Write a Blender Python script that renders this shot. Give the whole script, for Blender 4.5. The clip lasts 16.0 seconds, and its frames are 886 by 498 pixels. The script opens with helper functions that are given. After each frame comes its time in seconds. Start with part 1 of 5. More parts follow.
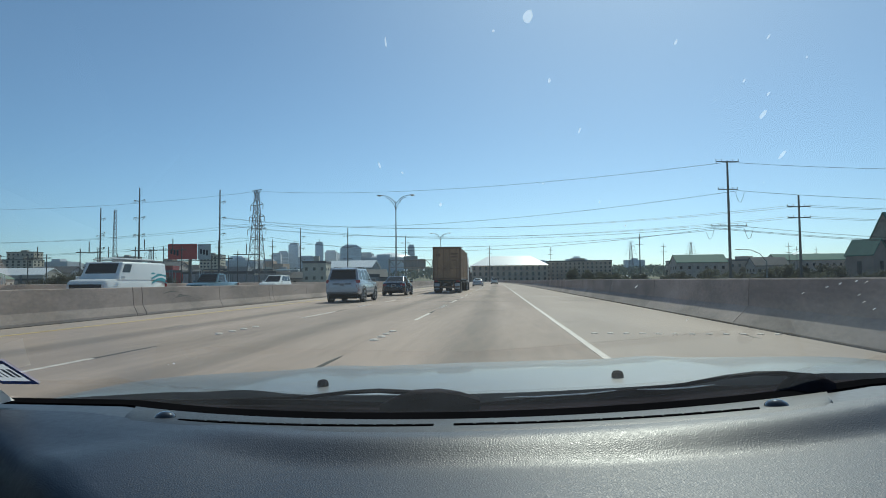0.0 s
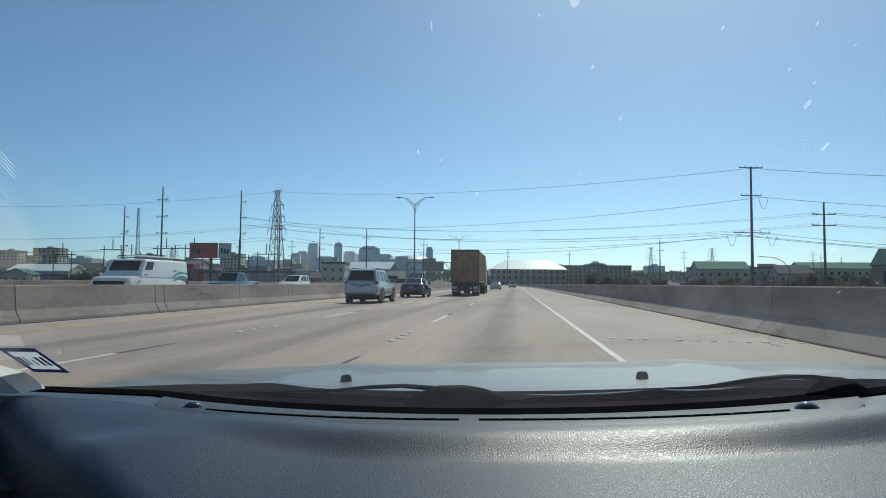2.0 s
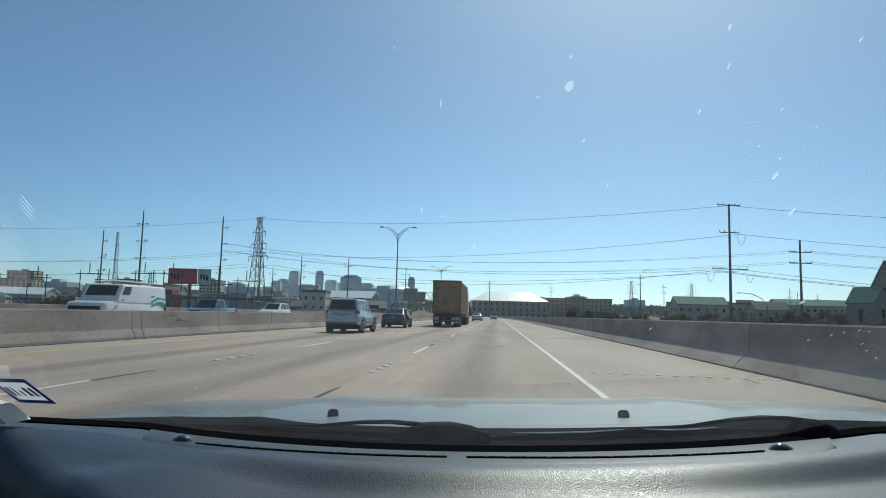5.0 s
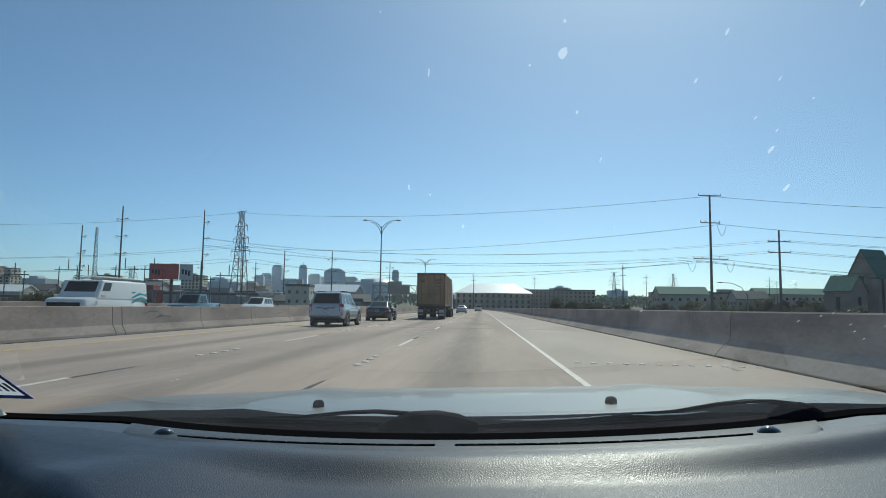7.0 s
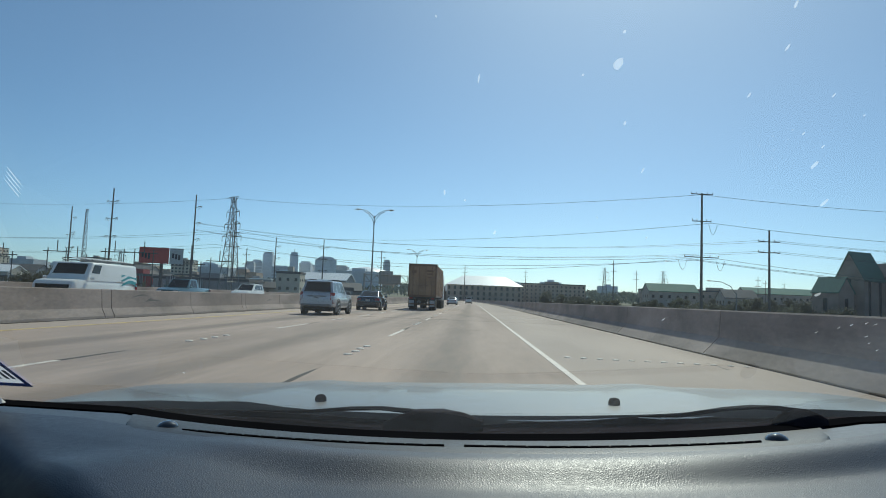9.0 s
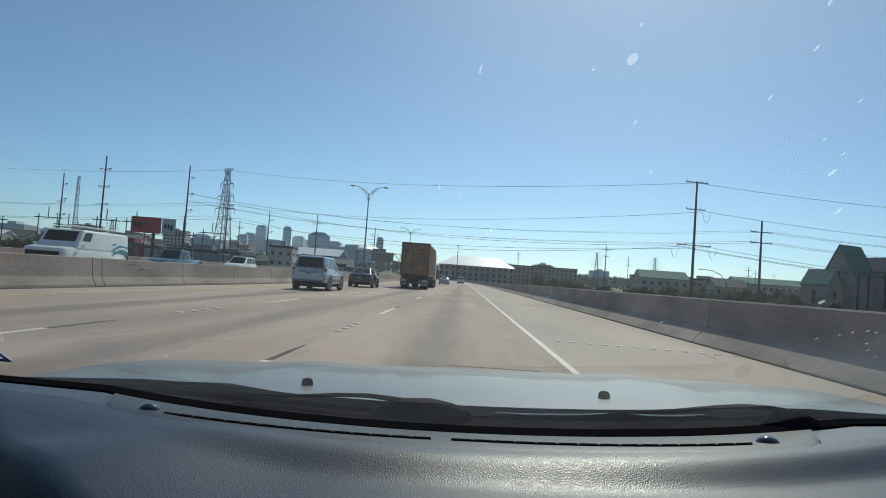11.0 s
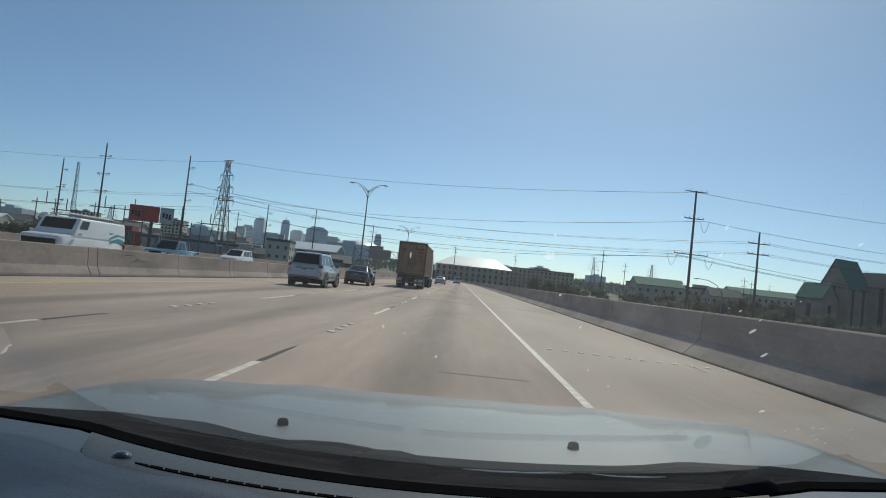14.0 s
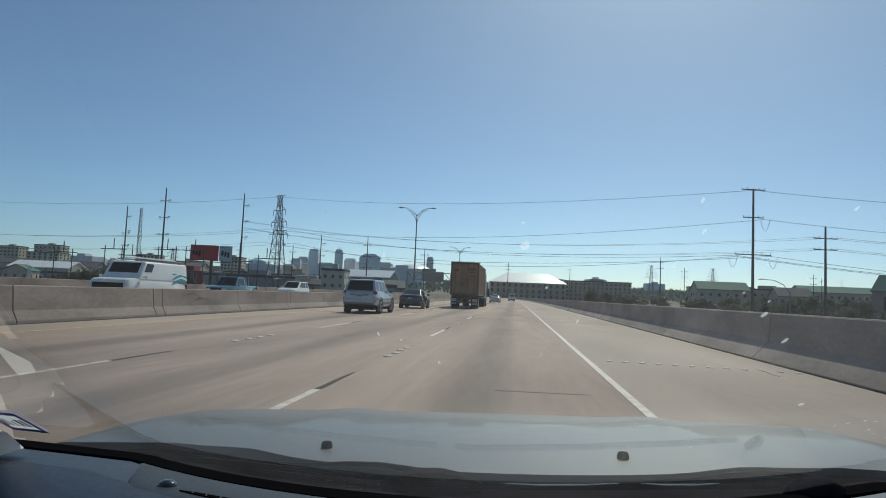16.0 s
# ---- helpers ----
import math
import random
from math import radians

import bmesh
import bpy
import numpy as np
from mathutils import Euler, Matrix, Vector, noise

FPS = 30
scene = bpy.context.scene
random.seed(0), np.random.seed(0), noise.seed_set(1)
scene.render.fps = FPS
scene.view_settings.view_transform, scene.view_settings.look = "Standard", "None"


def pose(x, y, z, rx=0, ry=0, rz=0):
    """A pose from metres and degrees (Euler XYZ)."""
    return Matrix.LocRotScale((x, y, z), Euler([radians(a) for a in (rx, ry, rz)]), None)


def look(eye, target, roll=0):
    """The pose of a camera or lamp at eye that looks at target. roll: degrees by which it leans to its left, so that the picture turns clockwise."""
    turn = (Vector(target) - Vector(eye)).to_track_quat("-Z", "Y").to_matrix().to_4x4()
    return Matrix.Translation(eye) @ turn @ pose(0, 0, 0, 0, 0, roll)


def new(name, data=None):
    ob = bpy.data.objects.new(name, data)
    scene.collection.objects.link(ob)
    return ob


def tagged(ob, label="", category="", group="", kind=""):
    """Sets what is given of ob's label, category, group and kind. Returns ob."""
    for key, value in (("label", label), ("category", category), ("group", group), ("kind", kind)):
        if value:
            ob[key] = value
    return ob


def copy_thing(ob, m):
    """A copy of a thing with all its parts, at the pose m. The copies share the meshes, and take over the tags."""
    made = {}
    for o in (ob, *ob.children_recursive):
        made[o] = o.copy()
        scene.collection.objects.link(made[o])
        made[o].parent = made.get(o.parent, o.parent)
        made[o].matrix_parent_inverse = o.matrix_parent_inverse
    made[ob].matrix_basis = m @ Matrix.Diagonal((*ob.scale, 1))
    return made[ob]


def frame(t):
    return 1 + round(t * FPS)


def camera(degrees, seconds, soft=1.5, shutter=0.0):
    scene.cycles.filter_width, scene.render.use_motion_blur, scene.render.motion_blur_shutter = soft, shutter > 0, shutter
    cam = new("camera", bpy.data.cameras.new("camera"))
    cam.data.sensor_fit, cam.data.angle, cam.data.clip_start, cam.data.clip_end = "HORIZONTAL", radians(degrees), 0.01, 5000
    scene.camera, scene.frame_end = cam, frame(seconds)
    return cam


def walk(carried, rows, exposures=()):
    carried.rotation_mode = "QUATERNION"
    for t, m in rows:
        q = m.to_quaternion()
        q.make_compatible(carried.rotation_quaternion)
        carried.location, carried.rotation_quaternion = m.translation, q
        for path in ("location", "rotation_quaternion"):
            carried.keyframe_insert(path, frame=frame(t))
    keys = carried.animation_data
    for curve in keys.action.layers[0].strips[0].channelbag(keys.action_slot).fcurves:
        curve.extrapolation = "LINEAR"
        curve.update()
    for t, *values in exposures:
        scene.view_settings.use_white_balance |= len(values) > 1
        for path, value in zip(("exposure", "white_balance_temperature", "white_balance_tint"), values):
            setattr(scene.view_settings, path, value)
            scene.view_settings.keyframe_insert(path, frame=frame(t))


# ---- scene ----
# ---- camera: a dashboard camera behind the windscreen of a car on an elevated highway ----
cam = camera(70.0, 16.0, soft=0.95)
PATH = [
    (0, 0.0274, 0.0229, 1.0851, 4.91, 2.87, 0.50),
    (0.5, 0.0395, 0.0301, 1.0759, 6.23, 1.99, 0.87),
    (1, 0.0204, 0.0171, 1.0877, 5.35, 3.53, -0.64),
    (1.5, 0.0093, 0.0032, 1.1007, 5.49, 3.80, -0.96),
    (2, 0.0144, 0.0206, 1.0743, 6.52, 3.11, -0.47),
    (2.5, -0.0052, 0.0149, 1.0831, 5.92, 3.72, -0.79),
    (3, -0.0022, 0.0188, 1.0828, 5.30, 3.83, -0.96),
    (3.5, -0.0075, 0.0140, 1.0927, 4.32, 4.54, -1.35),
    (4, -0.0022, -0.0166, 1.0930, 5.13, 5.90, -1.37),
    (6.5, 0.0065, -0.0087, 1.0763, 3.73, 5.74, -1.09),
    (7, 0.0000, -0.0001, 1.0786, 3.43, 5.25, -0.80),
    (7.5, -0.0055, -0.0041, 1.0763, 3.58, 5.62, -1.47),
    (8, -0.0123, 0.0095, 1.0677, 3.10, 4.52, -1.19),
    (8.5, -0.0180, 0.0014, 1.0866, 2.50, 4.78, -1.78),
    (9, -0.0314, 0.0056, 1.0897, 2.57, 4.48, -2.27),
    (9.5, -0.0301, 0.0083, 1.0985, 3.29, 3.82, -2.32),
    (12, -0.0431, 0.0396, 1.1106, 0.38, 2.16, -5.62),
    (12.5, -0.0488, 0.0334, 1.1846, 0.02, 1.92, -5.82),
    (13, -0.0171, 0.0256, 1.1905, 2.51, 2.30, -4.80),
    (13.5, -0.0068, 0.0065, 1.2062, 1.70, 2.65, -5.84),
    (14, -0.0027, 0.0035, 1.2047, 1.54, 2.63, -6.26),
    (14.5, 0.0090, 0.0148, 1.2050, 2.92, 2.18, -5.59),
    (15, 0.0279, 0.0230, 1.1968, 7.20, 2.92, -3.16),
    (15.5, 0.0486, 0.0174, 1.1828, 9.61, 3.39, -0.35),
    (16, 0.0409, 0.0150, 1.1959, 6.47, 4.05, -2.49),
]
walk(cam, [(t, pose(x, y, z, 90 + p, r, w)) for t, x, y, z, w, p, r in PATH],
     exposures=[(0, 0.06, 6140, -11), (9.5, 0.06, 6140, -11), (12.5, -0.03, 6510, -6), (16, -0.12, 6510, -6)])

# ---- light: a clear sky with the sun high, ahead and to the right ----
SUN_EL, SUN_AZ = 46.0, 14.0
world = bpy.data.worlds.new("sky")
scene.world = world
world.use_nodes = True
wn = world.node_tree
sky = wn.nodes.new("ShaderNodeTexSky")
sky.sky_type = "NISHITA"
sky.sun_disc = False
sky.sun_elevation, sky.sun_rotation = radians(SUN_EL), radians(SUN_AZ)
sky.air_density, sky.dust_density, sky.ozone_density = 0.66, 1.2, 3.8
sky.altitude = 800
wn.nodes["Background"].inputs["Strength"].default_value = 0.118
wn.links.new(sky.outputs[0], wn.nodes["Background"].inputs["Color"])
sun = new("sun", bpy.data.lights.new("sun", "SUN"))
sun.data.energy, sun.data.angle, sun.data.color = 3.5, radians(0.53), (1.0, 0.905, 0.845)
sd = Vector((math.sin(radians(SUN_AZ)) * math.cos(radians(SUN_EL)),
             math.cos(radians(SUN_AZ)) * math.cos(radians(SUN_EL)), math.sin(radians(SUN_EL))))
sun.matrix_world = look(sd * 300, (0, 0, 0))


# ---- materials ----
def mat(name, col, rough=0.6, metal=0.0, var=0.15, scale=2.0, bump=0.0, bscale=60.0, coat=0.0,
        vary=0.0, stretch=(1, 1, 1), spec=0.5, grain="noise"):
    m = bpy.data.materials.new(name)
    m.use_nodes = True
    nt = m.node_tree
    b = nt.nodes["Principled BSDF"]
    b.inputs["Metallic"].default_value = metal
    b.inputs["Coat Weight"].default_value = coat
    b.inputs["Coat Roughness"].default_value = 0.06
    b.inputs["Specular IOR Level"].default_value = spec
    co = nt.nodes.new("ShaderNodeTexCoord")
    mp = nt.nodes.new("ShaderNodeMapping")
    mp.inputs["Scale"].default_value = stretch
    nt.links.new(co.outputs["Object"], mp.inputs["Vector"])
    n1 = nt.nodes.new("ShaderNodeTexNoise")
    n1.inputs["Scale"].default_value, n1.inputs["Detail"].default_value = scale, 5
    n2 = nt.nodes.new("ShaderNodeTexNoise")
    n2.inputs["Scale"].default_value, n2.inputs["Detail"].default_value = scale * 14, 3
    for n in (n1, n2):
        nt.links.new(mp.outputs[0], n.inputs["Vector"])
    add = nt.nodes.new("ShaderNodeMath")
    add.operation = "MULTIPLY_ADD"
    add.inputs[1].default_value = 0.45
    nt.links.new(n2.outputs["Fac"], add.inputs[0])
    nt.links.new(n1.outputs["Fac"], add.inputs[2])
    rng = nt.nodes.new("ShaderNodeMapRange")
    rng.inputs["From Min"].default_value, rng.inputs["From Max"].default_value = 0.45, 1.0
    rng.inputs["To Min"].default_value, rng.inputs["To Max"].default_value = 1 - var, 1 + var
    nt.links.new(add.outputs[0], rng.inputs["Value"])
    fac = rng.outputs[0]
    if vary:
        oi = nt.nodes.new("ShaderNodeObjectInfo")
        r2 = nt.nodes.new("ShaderNodeMapRange")
        r2.inputs["To Min"].default_value, r2.inputs["To Max"].default_value = 1 - vary, 1 + vary
        nt.links.new(oi.outputs["Random"], r2.inputs["Value"])
        mu = nt.nodes.new("ShaderNodeMath")
        mu.operation = "MULTIPLY"
        nt.links.new(fac, mu.inputs[0])
        nt.links.new(r2.outputs[0], mu.inputs[1])
        fac = mu.outputs[0]
    sc = nt.nodes.new("ShaderNodeVectorMath")
    sc.operation = "SCALE"
    sc.inputs[0].default_value = col
    nt.links.new(fac, sc.inputs["Scale"])
    nt.links.new(sc.outputs[0], b.inputs["Base Color"])
    r3 = nt.nodes.new("ShaderNodeMapRange")
    r3.inputs["To Min"].default_value, r3.inputs["To Max"].default_value = max(0.02, rough - 0.1), min(1, rough + 0.1)
    nt.links.new(n2.outputs["Fac"], r3.inputs["Value"])
    nt.links.new(r3.outputs[0], b.inputs["Roughness"])
    if bump:
        bp = nt.nodes.new("ShaderNodeBump")
        bp.inputs["Strength"].default_value = bump
        if grain == "cells":
            g = nt.nodes.new("ShaderNodeTexVoronoi")
            g.feature = "DISTANCE_TO_EDGE"
            bp.inputs["Distance"].default_value = 0.0012
            out = g.outputs["Distance"]
        else:
            g = nt.nodes.new("ShaderNodeTexNoise")
            g.inputs["Detail"].default_value = 4
            bp.inputs["Distance"].default_value = 0.01
            out = g.outputs["Fac"]
        g.inputs["Scale"].default_value = bscale
        nt.links.new(co.outputs["Object"], g.inputs["Vector"])
        nt.links.new(out, bp.inputs["Height"])
        nt.links.new(bp.outputs[0], b.inputs["Normal"])
    return m


def glass_sheet(name, tint=(0.93, 0.96, 0.95)):
    """A thin pane: light goes straight through, its surface reflects by Fresnel, and a thin uneven film of dust scatters a little."""
    m = bpy.data.materials.new(name)
    m.use_nodes = True
    nt = m.node_tree
    nt.nodes.remove(nt.nodes["Principled BSDF"])
    tr = nt.nodes.new("ShaderNodeBsdfTransparent")
    tr.inputs[0].default_value = (*tint, 1)
    gl = nt.nodes.new("ShaderNodeBsdfGlossy")
    gl.inputs["Roughness"].default_value = 0.0
    fr = nt.nodes.new("ShaderNodeFresnel")
    fr.inputs["IOR"].default_value = 1.5
    mx = nt.nodes.new("ShaderNodeMixShader")
    nt.links.new(fr.outputs[0], mx.inputs[0])
    nt.links.new(tr.outputs[0], mx.inputs[1])
    nt.links.new(gl.outputs[0], mx.inputs[2])
    dust = nt.nodes.new("ShaderNodeBsdfTranslucent")
    dust.inputs[0].default_value = (0.85, 0.88, 0.92, 1)
    co = nt.nodes.new("ShaderNodeTexCoord")
    nz = nt.nodes.new("ShaderNodeTexNoise")
    nz.inputs["Scale"].default_value, nz.inputs["Detail"].default_value = 5.0, 6
    nt.links.new(co.outputs["Object"], nz.inputs["Vector"])
    rg = nt.nodes.new("ShaderNodeMapRange")
    rg.inputs["From Min"].default_value, rg.inputs["From Max"].default_value = 0.3, 0.75
    rg.inputs["To Min"].default_value, rg.inputs["To Max"].default_value = 0.010, 0.023
    nt.links.new(nz.outputs["Fac"], rg.inputs["Value"])
    mx2 = nt.nodes.new("ShaderNodeMixShader")
    nt.links.new(rg.outputs[0], mx2.inputs[0])
    nt.links.new(mx.outputs[0], mx2.inputs[1])
    nt.links.new(dust.outputs[0], mx2.inputs[2])
    nt.links.new(mx2.outputs[0], nt.nodes["Material Output"].inputs["Surface"])
    return m


def film(name, col, cover):
    """A dried film on glass: scatters light through, and covers only in part."""
    m = bpy.data.materials.new(name)
    m.use_nodes = True
    nt = m.node_tree
    nt.nodes.remove(nt.nodes["Principled BSDF"])
    tr = nt.nodes.new("ShaderNodeBsdfTransparent")
    tl = nt.nodes.new("ShaderNodeBsdfTranslucent")
    tl.inputs[0].default_value = (*col, 1)
    mx = nt.nodes.new("ShaderNodeMixShader")
    mx.inputs[0].default_value = cover
    nt.links.new(tr.outputs[0], mx.inputs[1])
    nt.links.new(tl.outputs[0], mx.inputs[2])
    nt.links.new(mx.outputs[0], nt.nodes["Material Output"].inputs["Surface"])
    return m


def foliage(name, col, vary):
    """Leaves: a dull surface that lets part of the light through."""
    m = mat(name, col, 0.65, var=0.35, scale=0.7, vary=vary)
    nt = m.node_tree
    b = nt.nodes["Principled BSDF"]
    tl = nt.nodes.new("ShaderNodeBsdfTranslucent")
    src = b.inputs["Base Color"].links[0].from_socket
    nt.links.new(src, tl.inputs[0])
    mx = nt.nodes.new("ShaderNodeMixShader")
    mx.inputs[0].default_value = 0.42
    nt.links.new(b.outputs[0], mx.inputs[1])
    nt.links.new(tl.outputs[0], mx.inputs[2])
    nt.links.new(mx.outputs[0], nt.nodes["Material Output"].inputs["Surface"])
    return m


M = {
    "road": mat("road_concrete", (0.356, 0.266, 0.217), 0.85, var=0.36, scale=0.5, bump=0.6, bscale=35, stretch=(1, 0.10, 1)),
    "shoulder": mat("shoulder_concrete", (0.412, 0.326, 0.275), 0.85, var=0.2, scale=0.5, bump=0.5, bscale=30, stretch=(1, 0.2, 1)),
    "barrier": mat("barrier_concrete", (0.300, 0.242, 0.212), 0.9, var=0.42, scale=0.8, bump=0.5, bscale=25, vary=0.10, stretch=(1, 0.45, 1.2)),
    "pier": mat("pier_concrete", (0.38, 0.37, 0.34), 0.9, var=0.2, scale=0.5, bump=0.3, bscale=10),
    "white_paint": mat("white_road_paint", (0.70, 0.61, 0.545), 0.7, var=0.3, scale=6, bump=0.3, bscale=50),
    "yellow_paint": mat("yellow_road_paint", (0.60, 0.43, 0.17), 0.7, var=0.35, scale=5, bump=0.3, bscale=50),
    "black_seal": mat("black_joint_seal", (0.05, 0.047, 0.043), 0.8, var=0.3, scale=8),
    "gutter": mat("gutter_dirt", (0.075, 0.062, 0.052), 0.95, var=0.45, scale=2, bump=0.4, bscale=40, spec=0.0),
    "stain": mat("oil_stain", (0.12, 0.11, 0.10), 0.75, var=0.3, scale=3),
    "tar": mat("worn_black_lane_mark", (0.055, 0.045, 0.037), 0.85, var=0.45, scale=5, bump=0.3, bscale=40),
    "ground": mat("ground_dirt", (0.13, 0.125, 0.085), 0.95, var=0.5, scale=0.02, bump=0.3, bscale=2),
    "asphalt": mat("asphalt", (0.10, 0.10, 0.098), 0.9, var=0.25, scale=0.2),
    "galv": mat("galvanised_steel", (0.20, 0.21, 0.22), 0.5, 0.6, var=0.25, scale=3),
    "pole_dark": mat("weathered_pole", (0.10, 0.095, 0.09), 0.7, var=0.3, scale=2),
    "lamp_head": mat("lamp_head", (0.32, 0.29, 0.27), 0.5, 0.3, var=0.15, scale=6),
    "lens": mat("lamp_lens", (0.6, 0.58, 0.52), 0.2, var=0.05),
    "wire": mat("wire", (0.05, 0.05, 0.055), 0.5, 0.5, var=0.1),
    "insul": mat("insulator", (0.25, 0.22, 0.2), 0.3, var=0.1),
    # the blue in this black vinyl's base colour imitates reflected sky
    "dash_pad": mat("grained_dashboard_vinyl", (0.013, 0.020, 0.037), 0.45, var=0.15, scale=8, bump=0.42, bscale=320, grain="cells", spec=0.48),
    "cowl": mat("weathered_cowl_plastic", (0.022, 0.018, 0.023), 0.7, var=0.4, scale=6, bump=0.15, bscale=120, spec=0.0),
    "dash_panel": mat("smooth_dashboard_plastic", (0.014, 0.015, 0.018), 0.45, var=0.1, scale=10, bump=0.12, bscale=900, spec=0.45),
    "dash_dark": mat("black_plastic", (0.006, 0.006, 0.007), 0.8, var=0.2, scale=10, spec=0.0),
    "rubber": mat("black_rubber", (0.030, 0.026, 0.031), 0.7, var=0.4, scale=20, bump=0.2, bscale=200, spec=0.0),
    "sensor": mat("dark_sensor_lens", (0.01, 0.01, 0.012), 0.05, var=0.05, coat=1.0),
    "pillar": mat("grey_pillar_trim", (0.10, 0.10, 0.10), 0.8, var=0.08, scale=9),
    "trim": mat("pale_pillar_trim", (0.55, 0.54, 0.52), 0.8, var=0.08, scale=9, bump=0.2, bscale=500),
    "own_paint": mat("silver_car_paint", (0.198, 0.190, 0.184), 0.45, 0.1, var=0.05, scale=1.2, coat=0.25),
    "cabin": mat("dark_cabin_lining", (0.05, 0.05, 0.052), 0.9, var=0.15, scale=6),
    "plate": mat("grimy_number_plate", (0.36, 0.36, 0.36), 0.6, var=0.2, scale=9),
    "faded_ink": mat("faded_print", (0.16, 0.18, 0.24), 0.6, var=0.15),
    "blue_ink": mat("blue_sticker_border", (0.03, 0.07, 0.32), 0.5, var=0.1),
    "ink": mat("dark_print", (0.03, 0.03, 0.04), 0.6, var=0.1),
    "speck": film("dried_specks_and_glints", (0.9, 0.92, 0.95), 0.30),
    "drops": film("dried_drops", (0.9, 0.92, 0.95), 0.16),
    "backlit_paper": film("backlit_sticker_paper", (0.50, 0.51, 0.54), 0.90),
    "windscreen": glass_sheet("windscreen_glass"),
    "car_glass": mat("dark_car_glass", (0.010, 0.012, 0.014), 0.08, var=0.1, spec=0.35),
    "tyre": mat("tyre_rubber", (0.02, 0.02, 0.02), 0.85, var=0.2, scale=10),
    "rim": mat("alloy_rim", (0.58, 0.58, 0.6), 0.35, 0.35, var=0.1),
    "red_lens": mat("red_lens", (0.24, 0.010, 0.012), 0.15, var=0.1),
    "clear_lens": mat("clear_lens", (0.65, 0.66, 0.68), 0.1, var=0.1),
    "navy": mat("dark_navy_paint", (0.010, 0.014, 0.028), 0.2, var=0.1, coat=0.8),
    "silver": mat("silver_paint", (0.40, 0.42, 0.45), 0.3, 0.3, var=0.08, coat=0.7),
    "grey_clad": mat("grey_plastic_cladding", (0.16, 0.165, 0.17), 0.6, var=0.1),
    "white": mat("white_paint", (0.80, 0.80, 0.78), 0.35, var=0.06, coat=0.4),
    "swoosh": mat("teal_print", (0.05, 0.30, 0.33), 0.4, var=0.1),
    "yellow": mat("taxi_yellow_paint", (0.62, 0.40, 0.03), 0.3, var=0.08, coat=0.5),
    "maroon": mat("red_paint", (0.42, 0.015, 0.03), 0.3, var=0.1, coat=0.6),
    "teal": mat("blue_green_paint", (0.03, 0.10, 0.13), 0.3, var=0.1, coat=0.6),
    "container": mat("tan_container_paint", (0.27, 0.165, 0.09), 0.6, var=0.35, scale=1.3, bump=0.2, bscale=20, stretch=(1, 1, 0.5)),
    "container_dark": mat("rusty_container_frame", (0.16, 0.09, 0.05), 0.7, var=0.35, scale=2),
    "chassis": mat("dirty_black_chassis", (0.03, 0.03, 0.03), 0.7, var=0.3, scale=4),
    "sign_back": mat("sign_back_aluminium", (0.34, 0.33, 0.31), 0.55, 0.4, var=0.12, scale=0.8),
    "red_panel": mat("red_billboard", (0.50, 0.07, 0.06), 0.5, var=0.15, scale=0.5),
    "grey_panel": mat("pale_billboard", (0.5, 0.52, 0.53), 0.5, var=0.12, scale=0.5),
    "brick": mat("brown_brick", (0.33, 0.26, 0.22), 0.9, var=0.3, scale=0.25),
    "brick_pale": mat("pale_stone", (0.46, 0.40, 0.35), 0.9, var=0.2, scale=0.5),
    "green_roof": mat("green_copper_roof", (0.065, 0.165, 0.13), 0.8, var=0.2, scale=0.4, stretch=(4, 4, 0.4)),
    "white_roof": mat("white_metal_roof", (0.88, 0.88, 0.87), 0.3, var=0.04, scale=0.2, spec=0.8),
    "tan_wall": mat("tan_brick_wall", (0.46, 0.37, 0.30), 0.9, var=0.2, scale=0.3),
    "cream_wall": mat("cream_wall", (0.55, 0.50, 0.42), 0.85, var=0.15, scale=0.3),
    "grey_wall": mat("grey_metal_wall", (0.30, 0.305, 0.31), 0.6, 0.1, var=0.15, scale=0.3, stretch=(3, 3, 0.3)),
    "red_wall": mat("red_metal_wall", (0.26, 0.04, 0.04), 0.6, var=0.2, scale=0.3),
    "pane": mat("window_pane", (0.03, 0.035, 0.04), 0.1, var=0.3, scale=0.6),
    "dark_roof": mat("dark_roof", (0.11, 0.11, 0.115), 0.8, var=0.2, scale=0.3),
    # haze of distance is put into these two light base colours
    "city_a": mat("haze_blue_grey_tower", (0.68, 0.70, 0.73), 0.5, var=0.18, scale=0.03, stretch=(1, 1, 2), vary=0.2),
    "city_b": mat("haze_pale_tower", (0.74, 0.74, 0.75), 0.6, var=0.15, scale=0.03, stretch=(1, 1, 2), vary=0.2),
    "bark": mat("bark", (0.10, 0.075, 0.055), 0.9, var=0.3, scale=3, bump=0.5, bscale=12),
    "leaf": foliage("leaf", (0.118, 0.118, 0.085), 0.25),
    # bluish leaf colour carries the haze over the distant woods
    "woods": foliage("haze_tinted_woods_leaf", (0.115, 0.135, 0.125), 0.0),
}



